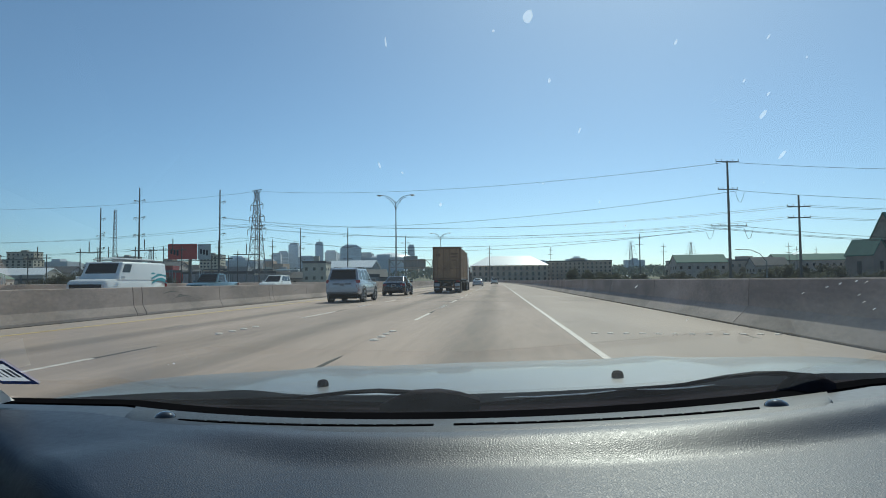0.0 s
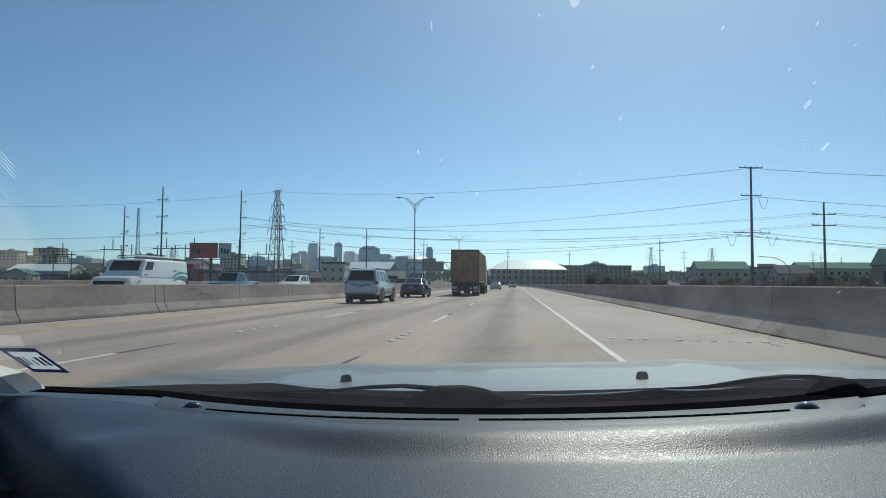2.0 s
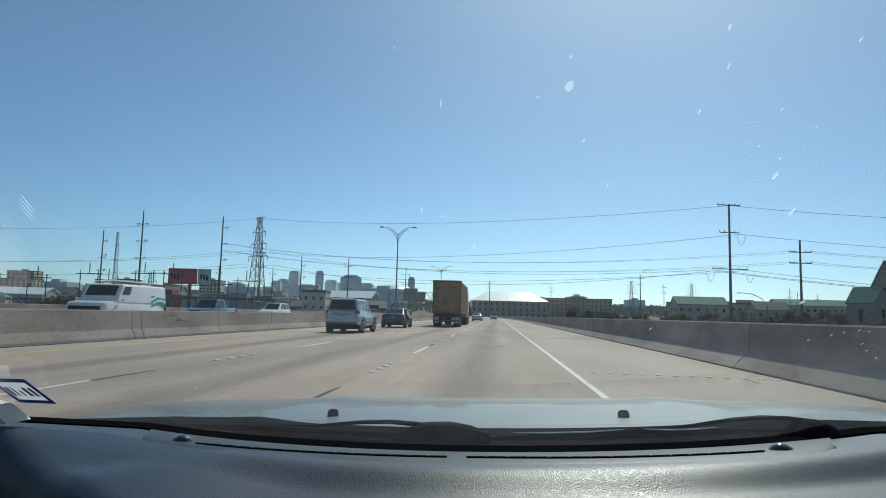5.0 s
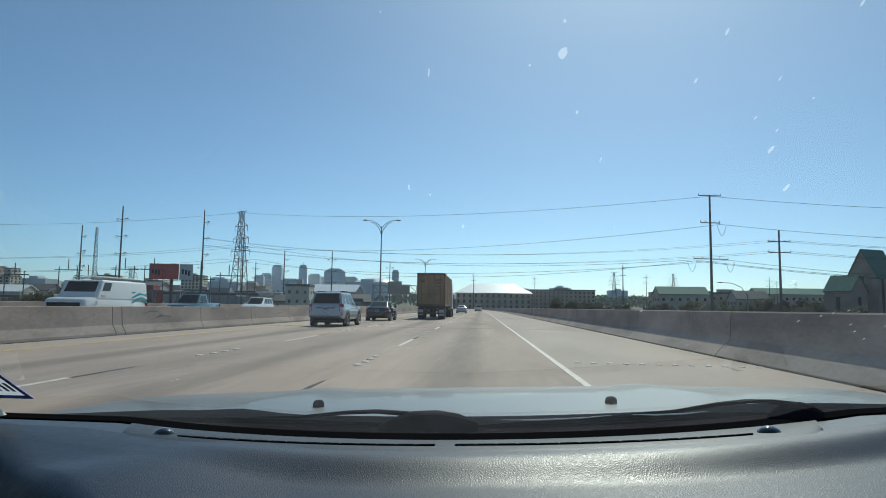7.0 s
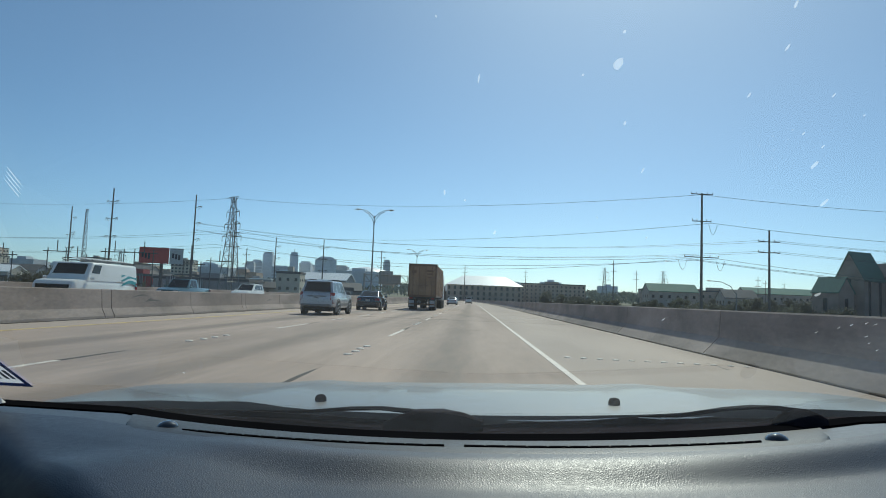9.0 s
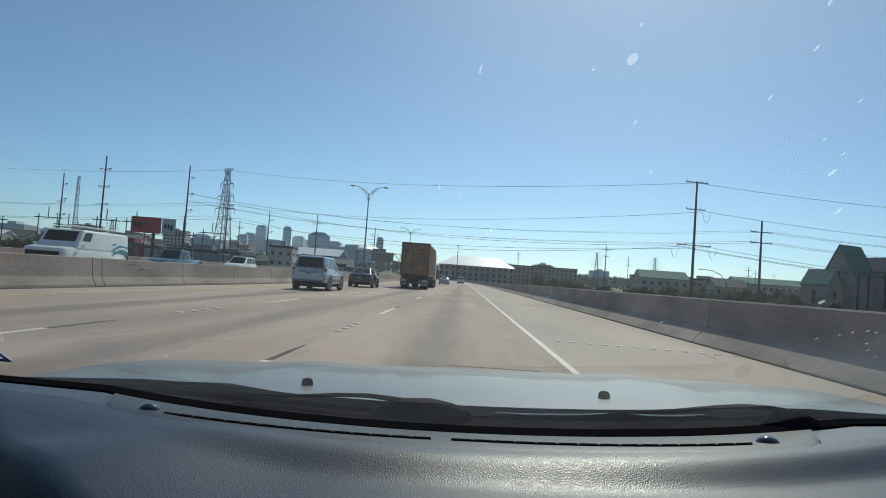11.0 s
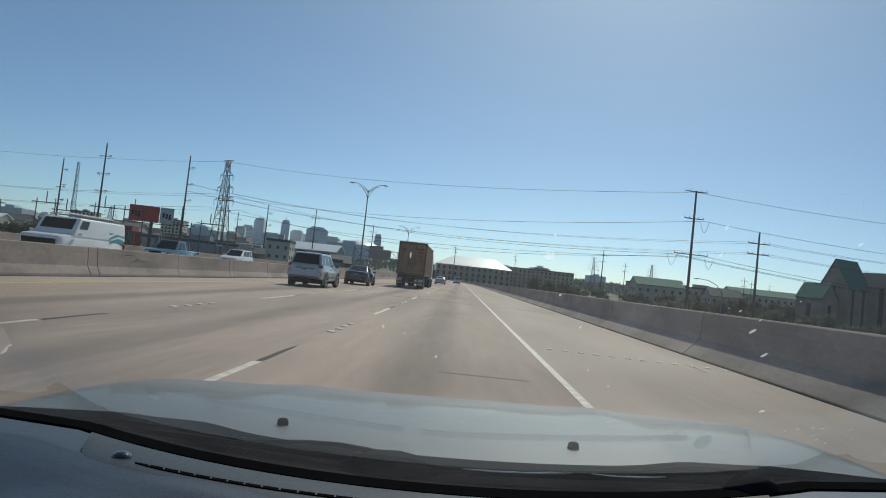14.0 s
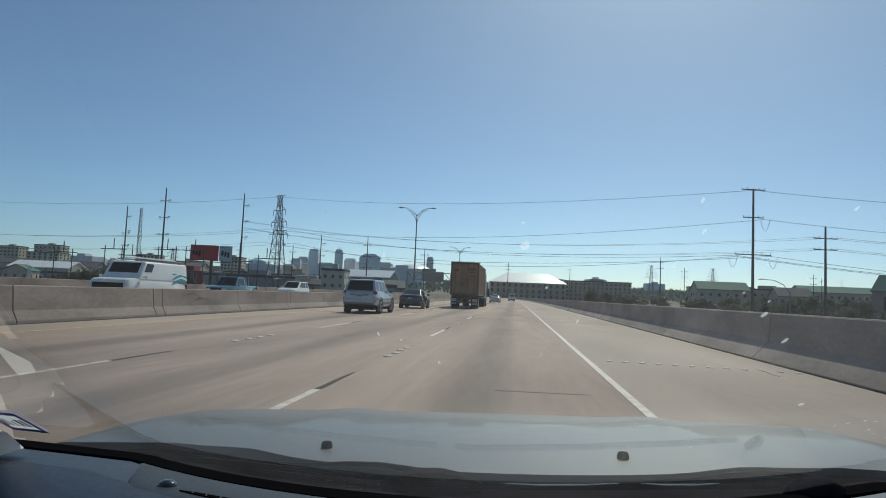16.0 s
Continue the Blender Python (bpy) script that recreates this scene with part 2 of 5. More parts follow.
def oil_lanes(m, first, width):
    """Darkens the middle of each traffic lane, where oil drips, unevenly along the road."""
    nt = m.node_tree
    b = nt.nodes["Principled BSDF"]
    src = b.inputs["Base Color"].links[0].from_socket
    co = nt.nodes.new("ShaderNodeTexCoord")
    sx = nt.nodes.new("ShaderNodeSeparateXYZ")
    nt.links.new(co.outputs["Object"], sx.inputs[0])

    def step(op, a, k):
        n = nt.nodes.new("ShaderNodeMath")
        n.operation = op
        nt.links.new(a, n.inputs[0])
        n.inputs[1].default_value = k
        return n.outputs[0]
    u = step("ABSOLUTE", step("SUBTRACT", step("FRACT", step("DIVIDE", step("SUBTRACT", sx.outputs[0], first), width), 0), 0.5), 0)
    rg = nt.nodes.new("ShaderNodeMapRange")
    rg.interpolation_type = "SMOOTHSTEP"
    rg.inputs["From Min"].default_value, rg.inputs["From Max"].default_value = 0.20, 0.02
    nt.links.new(u, rg.inputs["Value"])
    mp = nt.nodes.new("ShaderNodeMapping")
    mp.inputs["Scale"].default_value = (1, 0.08, 1)
    nz = nt.nodes.new("ShaderNodeTexNoise")
    nz.inputs["Scale"].default_value, nz.inputs["Detail"].default_value = 1.1, 4
    nt.links.new(co.outputs["Object"], mp.inputs["Vector"])
    nt.links.new(mp.outputs[0], nz.inputs["Vector"])
    mu = nt.nodes.new("ShaderNodeMath")
    mu.operation = "MULTIPLY"
    nt.links.new(rg.outputs[0], mu.inputs[0])
    nt.links.new(nz.outputs["Fac"], mu.inputs[1])
    inv = nt.nodes.new("ShaderNodeMapRange")
    inv.inputs["To Min"].default_value, inv.inputs["To Max"].default_value = 1.04, 0.45
    nt.links.new(mu.outputs[0], inv.inputs["Value"])
    sc = nt.nodes.new("ShaderNodeVectorMath")
    sc.operation = "SCALE"
    nt.links.new(src, sc.inputs[0])
    nt.links.new(inv.outputs[0], sc.inputs["Scale"])
    nt.links.new(sc.outputs[0], b.inputs["Base Color"])


oil_lanes(M["road"], -2.25, 3.6)


# ---- mesh helpers ----
def box(bm, x0, x1, y0, y1, z0, z1, m=None):
    vs = [bm.verts.new(Vector(p) if m is None else m @ Vector(p)) for p in
          [(x0, y0, z0), (x1, y0, z0), (x1, y1, z0), (x0, y1, z0), (x0, y0, z1), (x1, y0, z1), (x1, y1, z1), (x0, y1, z1)]]
    for f in [(3, 2, 1, 0), (4, 5, 6, 7), (0, 1, 5, 4), (1, 2, 6, 5), (2, 3, 7, 6), (3, 0, 4, 7)]:
        bm.faces.new([vs[i] for i in f])
    return vs


def hull8(bm, pts):
    """A six-faced solid from its eight corners: four below, four above, in the order of box()."""
    vs = [bm.verts.new(p) for p in pts]
    for f in [(3, 2, 1, 0), (4, 5, 6, 7), (0, 1, 5, 4), (1, 2, 6, 5), (2, 3, 7, 6), (3, 0, 4, 7)]:
        bm.faces.new([vs[i] for i in f])


def loft(bm, rings, caps=True, closed=True):
    vr = [[bm.verts.new(p) for p in r] for r in rings]
    n = len(vr[0])
    for a, b in zip(vr, vr[1:]):
        for i in range(n if closed else n - 1):
            j = (i + 1) % n
            bm.faces.new((a[i], a[j], b[j], b[i]))
    if caps and closed:
        bm.faces.new(list(reversed(vr[0])))
        bm.faces.new(vr[-1])


def tube(bm, pts, radii, n=8):
    """A round bar along points, with a radius each."""
    pts = [Vector(p) for p in pts]
    if not hasattr(radii, "__len__"):
        radii = [radii] * len(pts)
    rings = []
    for i, p in enumerate(pts):
        d = (pts[min(i + 1, len(pts) - 1)] - pts[max(i - 1, 0)]).normalized()
        a = d.cross(Vector((0, 0, 1)) if abs(d.z) < 0.9 else Vector((1, 0, 0))).normalized()
        b = d.cross(a)
        rings.append([p + radii[i] * (math.cos(k * math.tau / n) * a + math.sin(k * math.tau / n) * b) for k in range(n)])
    loft(bm, rings)
    return bm


def lathe(bm, prof, axis_x=True, n=20, at=(0, 0, 0)):
    """A turned shape: prof is (radius, along) round the x axis, or the z axis."""
    rings = []
    for r, h in prof:
        ring = []
        for k in range(n):
            c, s = r * math.cos(k * math.tau / n), r * math.sin(k * math.tau / n)
            ring.append(Vector(at) + (Vector((h, c, s)) if axis_x else Vector((c, s, h))))
        rings.append(ring)
    loft(bm, rings)


def prism(bm, prof, a, b, axis="x"):
    """A profile pushed along an axis from a to b. prof is (y, z), (x, z) or (x, y) for the axes x, y, z."""
    def at(u, v, w):
        return {"x": (w, u, v), "y": (u, w, v), "z": (u, v, w)}[axis]
    loft(bm, [[at(u, v, a) for u, v in prof], [at(u, v, b) for u, v in prof]])


def mesh_of(name, bm, material, smooth=False):
    bmesh.ops.recalc_face_normals(bm, faces=bm.faces)
    me = bpy.data.meshes.new(name)
    bm.to_mesh(me)
    bm.free()
    me.materials.append(material)
    if smooth:
        me.shade_smooth()
        me.set_sharp_from_angle(angle=radians(smooth))
    return me


def part(name, bm, material, parent=None, label="", smooth=False, at=None):
    ob = new(name, mesh_of(name, bm, material, smooth))
    if parent is not None:
        ob.parent = parent
    if at is not None:
        ob.matrix_basis = at
    if label:
        ob["label"] = label
    return ob


def share(name, me, parent, m, label=""):
    ob = new(name, me)
    ob.parent = parent
    ob.matrix_basis = m
    if label:
        ob["label"] = label
    return ob


def thing(name, m, label, category, group="", kind=""):
    ob = new(name)
    ob.matrix_basis = m
    return tagged(ob, label, category, group, kind)


def B():
    return bmesh.new()

# ---- the elevated highway ----
GROUND = -9.0


def gz(y):
    """The height of the land, which rises gently ahead of the bridge."""
    return GROUND + 0.022 * max(0.0, y - 90)


def bend(y):
    """The roadway's sideways and upward shift at y metres ahead."""
    return -max(0.0, y - 110) ** 2 / 9000, max(0.0, gz(y) + 0.3)


def on(x, y, z=0.0):
    dx, dz = bend(y)
    return Vector((x + dx, y, z + dz))


def strip(bm, x0, x1, ys, z0, z1):
    """A band of the roadway between two sides, from z0 to z1 above it."""
    loft(bm, [[on(x0, y, z0), on(x1, y, z0), on(x1, y, z1), on(x0, y, z1)] for y in ys])


YS = [-60, -20, 0, 20, 40, 60, 80, 100, 120, 140, 160, 180, 200, 230, 260, 290, 320, 360, 400, 440, 480, 560, 640, 760, 900]
bm = B()
loft(bm, [[(-4200, y, gz(y) - 3), (4200, y, gz(y) - 3), (4200, y, gz(y)), (-4200, y, gz(y))] for y in (-800, 90, 300, 700, 1500, 4800)])
tagged(part("ground", bm, M["ground"]), "dull green and brown flat ground below the highway", "ground", kind="structure")

road = thing("road", pose(0, 0, 0), "worn grey-brown concrete roadway on the elevated deck", "road", kind="structure")
bm = B()
strip(bm, -10.35, 1.5, YS, -0.02, 0.0)
part("carriageway", bm, M["road"], road)
bm = B()
strip(bm, 1.5, 6.5, YS, -0.02, 0.0)
part("hard_shoulder", bm, M["shoulder"], road)
bm = B()
strip(bm, -12.9, -10.35, YS, -0.02, 0.0)
part("inner_shoulder", bm, M["shoulder"], road)
bm = B()
strip(bm, -29.0, -12.9, YS, -0.02, 0.0)
part("opposite_carriageway", bm, M["road"], road)
bm = B()
strip(bm, -29.4, 6.9, YS, -1.4, -0.02)
part("deck", bm, M["pier"], road, "thick concrete bridge deck")
for y in range(-40, 260, 36):
    for x in (-22, -3):
        bm = B()
        box(bm, x - 0.9, x + 0.9, y - 0.9, y + 0.9, gz(y), -1.4 + bend(y)[1])
        box(bm, x - 6, x + 6, y - 1.0, y + 1.0, -2.4 + bend(y)[1], -1.4 + bend(y)[1])
        part("pier", bm, M["pier"], road)

# road paint
bm = B()
strip(bm, 1.455, 1.565, YS, 0.0, 0.006)
part("edge_line", bm, M["white_paint"], road, "solid white edge line")
bm = B()
strip(bm, -10.42, -10.27, YS, 0.0, 0.006)
part("yellow_edge_line", bm, M["yellow_paint"], road, "faded yellow edge line")
bm = B()
box(bm, -0.05, 0.05, 0, 3.7, 0, 0.006)
dash_me = mesh_of("lane_dash", bm, M["white_paint"])
bm = B()
loft(bm, [[(-w + o, y, 0.0), (w + o, y, 0.0), (w + o, y, 0.004), (-w + o, y, 0.004)] for y, w, o in ((0.02, 0.040, 0.0), (0.5, 0.038, 0.004), (1.0, 0.034, -0.004), (1.45, 0.026, 0.003), (1.75, 0.008, 0.008))])
tail_me = mesh_of("dash_shadow", bm, M["tar"])
bm = B()
lathe(bm, [(0.086, 0), (0.084, 0.012), (0.060, 0.026), (0.016, 0.031)], axis_x=False, n=10)
dot_me = mesh_of("road_stud", bm, M["white_paint"])


def along(x, y):
    dx, dz = bend(y)
    slope = math.atan2(bend(y + 2)[1] - dz, 2)
    turn = math.atan2(bend(y + 2)[0] - dx, 2)
    return pose(x + dx, y, dz, math.degrees(slope), 0, -math.degrees(turn))


for x, off in ((-2.25, 0.0), (-5.85, 1.4), (-16.6, 0.8), (-20.3, 1.7), (-24.0, 0.2)):
    for k in range(-3, 24):
        y = 17.5 + off + 13.8 * k
        share("lane_dash", dash_me, road, along(x, y))
        if x > -10:
            share("dash_shadow", tail_me, road, along(x, y + 3.7))
            if k < 8:
                for j in range(4):
                    share("road_stud", dot_me, road, along(x + 0.02 * (j % 2), y - 5.9 + 0.66 * j))
# studs across the hard shoulder
for y in (13.0, 40.6, 68.2):
    for j in range(12):
        share("road_stud", dot_me, road, along(1.95 + 0.31 * j, y - 0.03 * j) @ Matrix.Scale(0.8, 4))
# expansion joints across the deck
bm = B()
box(bm, -11.2, 6.3, -0.03, 0.03, 0, 0.003)
joint_me = mesh_of("expansion_joint", bm, M["black_seal"])
for y in (-21.4, 33.0, 67.4, 101.8):
    share("expansion_joint", joint_me, road, along(0, y))
# patches, sealed cracks and skid marks
rs = random.Random(5)
for k in range(22):
    bm = B()
    y = rs.uniform(6, 70)
    x = rs.choice((rs.uniform(-9.5, -2.6), rs.uniform(-1.9, 1.2), rs.uniform(1.9, 5.4)))
    if k % 2:
        n, step, side = 7, rs.uniform(0.15, 0.5), rs.uniform(-0.03, 0.03)
    else:
        n, step, side = 5, rs.uniform(0.01, 0.04), rs.uniform(0.12, 0.3)
    pts = [Vector((x + side * j + rs.uniform(-0.012, 0.012), y + step * j, 0)) for j in range(n)]
    ws = [rs.uniform(0.010, 0.022) for _ in pts]
    off = Vector((1, 0, 0)) if k % 2 else Vector((0, 1, 0))
    loft(bm, [[p - off * w + Vector((0, 0, 0.001)), p + off * w + Vector((0, 0, 0.001)), p + off * w + Vector((0, 0, 0.0035)), p - off * w + Vector((0, 0, 0.0035))]
              for p, w in zip(pts, ws)])
    part("tar_mark", bm, M["stain"], road)

# concrete barriers, cast in lengths with open joints
JERSEY = [(-0.31, 0), (-0.30, 0.08), (-0.17, 0.33), (-0.115, 0.93), (-0.095, 0.95), (0.095, 0.95), (0.115, 0.93), (0.17, 0.33), (0.30, 0.08), (0.31, 0)]
PARAPET = [(-0.46, 0), (-0.455, 0.006), (-0.07, 0.42), (-0.03, 1.05), (-0.01, 1.08), (0.26, 1.08), (0.28, 1.05), (0.28, 0)]


def barrier(name, x, prof, length, y0, y1, label, mirror=False, short=0):
    b = thing(name, pose(0, 0, 0), label, "barrier", kind="structure")
    y, i = y0, 0
    while y < y1:
        bm = B()
        i += 1
        whole = length
        if short and i % 3 == 0:
            length = short
        e = y + length - 0.045
        n = 1 if y < 100 else 2
        rings = []
        for j in range(n + 1):
            yy = y + (e - y) * j / n
            rings.append([on(x + (-u if mirror else u), yy, v) for u, v in prof])
        loft(bm, rings)
        part("barrier_length", bm, M["barrier"], b)
        y += length
        length = whole
    return b


median = barrier("median_barrier", -12.35, JERSEY, 6.1, -30, 480, "stained grey concrete median barrier with open joints", short=0.55)
barrier("parapet_right", 6.05, PARAPET, 9.15, -30, 480, "grey concrete bridge parapet in shade, with open joints")
barrier("parapet_left", -28.7, PARAPET, 9.15, -30, 480, "pale concrete parapet beyond the opposite lanes", mirror=True)
# tyre scuffs on the median barrier's face
rs = random.Random(14)
for k in range(12):
    y, z, run = rs.uniform(16, 75), rs.uniform(0.40, 0.80), rs.uniform(0.5, 1.6)
    bm = B()
    rings = []
    for q in range(9):
        u = q / 8
        zz = z + 0.10 * math.sin(u * 2.6)
        x = -12.35 + 0.17 - 0.055 * (zz - 0.33) / 0.60
        w = 0.022 * (1 - abs(2 * u - 1)) + 0.003
        rings.append([on(x + o, y + run * u, zz + dz) for dz, o in ((-w, 0.0), (w, 0.0), (w, 0.004), (-w, 0.004))])
    loft(bm, rings)
    part("scuff_mark", bm, M["stain"], median, "dark tyre scuff")

# the joints' dark filler and the stained foot of the parapet
bm = B()
strip(bm, 5.51, 5.615, YS, 0.0, 0.022)
part("gutter_dirt", bm, M["gutter"], road, "dark dirt along the parapet's foot")
bm = B()
strip(bm, -12.04, -11.92, YS, 0.0, 0.010)
part("gutter_dirt", bm, M["gutter"], road, "dark dirt along the barrier's foot")


# ---- the car that carries the camera ----
car = thing("car", pose(0.029, 0, 0.004, 0, -1.9, 0.2), "silver car seen from inside over its black dashboard", "car")


def front_edge(x):
    a = abs(x)
    return 0.975 + 0.19 * (min(a, 0.66) / 0.66) ** 2 + 0.22 * max(0.0, a - 0.66)


def dash_left(y):
    return max(-1.04, -0.725 + (0.888 - y) * 1.13)


def dash_z(x, y):
    e = front_edge(x)
    d = e - y
    z = 0.890
    swell = min(1.0, max(0.0, (-0.18 - x) / 0.30))
    swell = swell * swell * (3 - 2 * swell)
    f = min(1.0, max(0.0, (d - 0.158) / 0.07))
    z -= 0.019 * (1 - 0.85 * swell) * f * f * (3 - 2 * f)
    z -= 0.062 * max(0.0, d - 0.21) * (1 + 0.5 * swell) * (1 - 0.9 * min(1.0, max(0.0, (x + 0.25) / 0.30))) + 0.10 * max(0.0, x - 0.42) * max(0.0, d - 0.2)
    k = min(1.0, max(0.0, (x + 0.12) / 0.46))
    q = min(1.0, max(0.0, (x - 0.36) / 0.40))
    z -= 0.004 * (k * k * (3 - 2 * k) - 0.8 * q * q * (3 - 2 * q)) * min(1.0, max(0.0, (d - 0.15) / 0.06))
    z -= 0.16 * max(0.0, 0.50 - y) ** 1.5
    # the instrument hood on the driver's side: a low swell that falls away towards the seat
    h = min(1.0, max(0.0, (-0.20 - x) / 0.34))
    h = h * h * (3 - 2 * h) * min(1.0, max(0.0, (0.86 + 0.5 * (x + 0.5) - y) / 0.12))
    z += 0.016 * h - h * 0.65 * max(0.0, 0.745 - y) ** 2
    return z


dash = B()
rows = []
NV, NX = 46, 60
for i in range(NV):
    v = i / (NV - 1)
    row = []
    for j in range(NX):
        u = j / (NX - 1)
        x = -1.02 + 2.04 * u
        d = 0.125 + v ** 1.3 * 0.62
        y = front_edge(x) - d
        xl = dash_left(y)
        xx = max(x, xl)
        z = dash_z(xx, y) - (0.10 if x < xl else 0) - 0.06 * max(0, (xl + 0.05 - x) / 0.05 if x < xl + 0.05 else 0)
        row.append(dash.verts.new((xx if x >= xl else xl - 0.02, y, z)))
    rows.append(row)
for a, b in zip(rows, rows[1:]):
    for j in range(NX - 1):
        dash.faces.new((a[j], a[j + 1], b[j + 1], b[j]))
dashboard = part("dashboard", dash, M["dash_pad"], car, "grained black dashboard top with a soft sheen", smooth=60)
# the smooth panel along the windscreen, with rounded corners and a dark seam round it
PANEL = (-0.549, 0.490)


def panel_back(x, grow=0.0):
    """How far the panel reaches back from the windscreen at x: its ends are square with a small corner radius."""
    k = min(1.0, (x - PANEL[0] + grow) / 0.022, (PANEL[1] + grow - x) / 0.022)
    return 0.116 + 0.022 * math.sqrt(max(0.0, 1 - (1 - k) ** 2))


def on_panel(x, d, z):
    """A place d behind the windscreen's foot; the panel spreads a little towards the glass."""
    xx = x * (1 + 0.15 * (1 - d / 0.138))
    return (xx, front_edge(xx) - d, z)


def panel_rows(grow):
    x0, x1 = PANEL[0] - grow, PANEL[1] + grow
    ends = [0.0, 0.0008, 0.003, 0.007, 0.013, 0.022]
    return [x0 + e for e in ends] + [x0 + 0.022 + (x1 - x0 - 0.044) * k / 36 for k in range(1, 36)] + [x1 - e for e in reversed(ends)]


for name, grow, drop, mt, lb in (("panel_seam", 0.0030, 0.0075, "dash_dark", "dark seam round the panel"), ("defroster_panel", 0.0, 0.0020, "dash_panel", "smooth grey defroster panel")):
    bm = B()
    rings = []
    for x in panel_rows(grow):
        d = panel_back(x, grow)
        rings.append([on_panel(x, q, z) for q, z in ((0.002, 0.862), (0.002, 0.8790 - drop), (0.010, 0.8812 - drop), (d - 0.016, 0.8795 + 0.1 * d - drop), (d, 0.8780 + 0.1 * d - drop), (d, 0.862))])
    loft(bm, rings)
    part(name, bm, M[mt], dashboard, lb, smooth=40)
bm = B()
loft(bm, [[(x, front_edge(x) - 0.001, 0.860), (x, front_edge(x) - 0.001, 0.872), (x, front_edge(x) - 0.008, 0.8755), (x, front_edge(x) - 0.135, 0.8885), (x, front_edge(x) - 0.135, 0.866)]
          for x in [-1.03 + 2.06 * k / 50 for k in range(51)]])
part("front_strip", bm, M["dash_pad"], dashboard, smooth=40)


def vent(x0, x1, cells, taper=0.0):
    bm = B()
    xs = [x0 + (x1 - x0) * k / 24 for k in range(25)]

    def back(x):
        return 0.086 + 0.05 * abs(x)

    def top(d):
        return 0.8797 + 0.1 * d

    def half(x):
        return 0.0060 * min(1.0, 0.25 + (x - x0) / taper) if taper else 0.0060
    loft(bm, [[on_panel(x, back(x) + q * half(x), top(back(x) + q * half(x)) + u) for q, u in ((1, -0.002), (-1, -0.002), (-1, 0.0008), (1, 0.0008))] for x in xs])
    v = part("defroster_vent", bm, M["dash_dark"], dashboard, "black slotted windscreen vent")
    for k in range(1, cells):
        x = x0 + (x1 - x0) * k / cells
        d, h = back(x), half(x)
        bm = B()
        hull8(bm, [on_panel(x + a, d - b, top(d - b) + c) for c in (0.0008, 0.0013) for a, b in ((-0.0013, -h), (0.0013, -h), (0.0013, h), (-0.0013, h))])
        part("fin", bm, M["dash_panel"], v)


vent(-0.440, -0.055, 15, 0.05)
vent(-0.029, 0.375, 15)
for x in (-0.490, 0.420):
    bm = B()
    lathe(bm, [(0.016, 0), (0.016, 0.003), (0.012, 0.007), (0.006, 0.010), (0.002, 0.0105)], axis_x=False, n=20, at=(x, front_edge(x) - 0.095, 0.8870))
    part("light_sensor", bm, M["sensor"], dashboard, "glossy black sensor dome", smooth=60)
# rubber seal, cowl and wipers
bm = B()
loft(bm, [[(x, front_edge(x) + 0.003, 0.864), (x, front_edge(x) + 0.035, 0.864), (x, front_edge(x) + 0.035, 0.880), (x, front_edge(x) + 0.003, 0.877)]
          for x in [-1.0 + 2.0 * k / 30 for k in range(31)]])
part("windscreen_seal", bm, M["dash_dark"], car, "black windscreen seal")


def hood_back(x):
    return front_edge(x) + 0.178 - 0.10 * max(0.0, abs(x) - 0.55) / 0.4


def hood_z(x, y):
    z = 0.882 - 0.083 * max(0.0, y - 1.2) ** 2 * (1 + 1.6 * max(0.0, y - 2.1)) - 0.012 * (x / 0.9) ** 2
    z += 0.007 * math.exp(-((abs(x) - 0.46) / 0.07) ** 2) - 0.03 * max(0.0, abs(x) - 0.92) / 0.1
    return z


bm = B()
loft(bm, [[(x, front_edge(x) + 0.03, 0.842), (x, front_edge(x) + 0.03, 0.862), (x, front_edge(x) + 0.07, 0.866), (x, hood_back(x) - 0.045, 0.868), (x, hood_back(x) - 0.030, 0.862), (x, hood_back(x) - 0.003, 0.866 - 0.012 * (x / 0.9) ** 2),
           (x, hood_back(x) - 0.002, 0.846), (x, hood_back(x) + 0.04, 0.836)]
          for x in [-0.99 + 1.98 * k / 30 for k in range(31)]])
part("cowl", bm, M["cowl"], car, "black plastic cowl below the windscreen")
bm = B()
rows = []
for i in range(30):
    v = i / 29
    row = []
    for j in range(49):
        x = -1.0 + 2.0 * j / 48
        y = hood_back(x) + v * (2.55 - 0.35 * x ** 2 - hood_back(x))
        row.append(bm.verts.new((x, y, hood_z(x, y))))
    rows.append(row)
for a, b in zip(rows, rows[1:]):
    for j in range(48):
        bm.faces.new((a[j], a[j + 1], b[j + 1], b[j]))
r = bmesh.ops.extrude_face_region(bm, geom=list(bm.faces))
bmesh.ops.translate(bm, verts=[g for g in r["geom"] if isinstance(g, bmesh.types.BMVert)], vec=(0, 0, -0.02))
hood = part("hood", bm, M["own_paint"], car, "silver hood reflecting the sky", smooth=50)
for x in (-0.325, 0.265):
    bm = B()
    y = 1.30
    z = hood_z(x, y)
    loft(bm, [[(x + w * math.cos(a) * 0.5, y + q * math.sin(a), z + h) for a in [k * math.tau / 12 for k in range(12)]]
              for w, q, h in ((0.024, 0.011, -0.003), (0.023, 0.010, 0.007), (0.018, 0.008, 0.012), (0.008, 0.004, 0.0135))])
    part("washer_nozzle", bm, M["rubber"], hood, "black washer nozzle", smooth=60)


def bar(bm, pts, half, high):
    loft(bm, [[p + Vector((0, -w, -h)), p + Vector((0, w, -h)), p + Vector((0, w * 0.6, h)), p + Vector((0, -w * 0.6, h))] for p, w, h in zip(pts, half, high)])


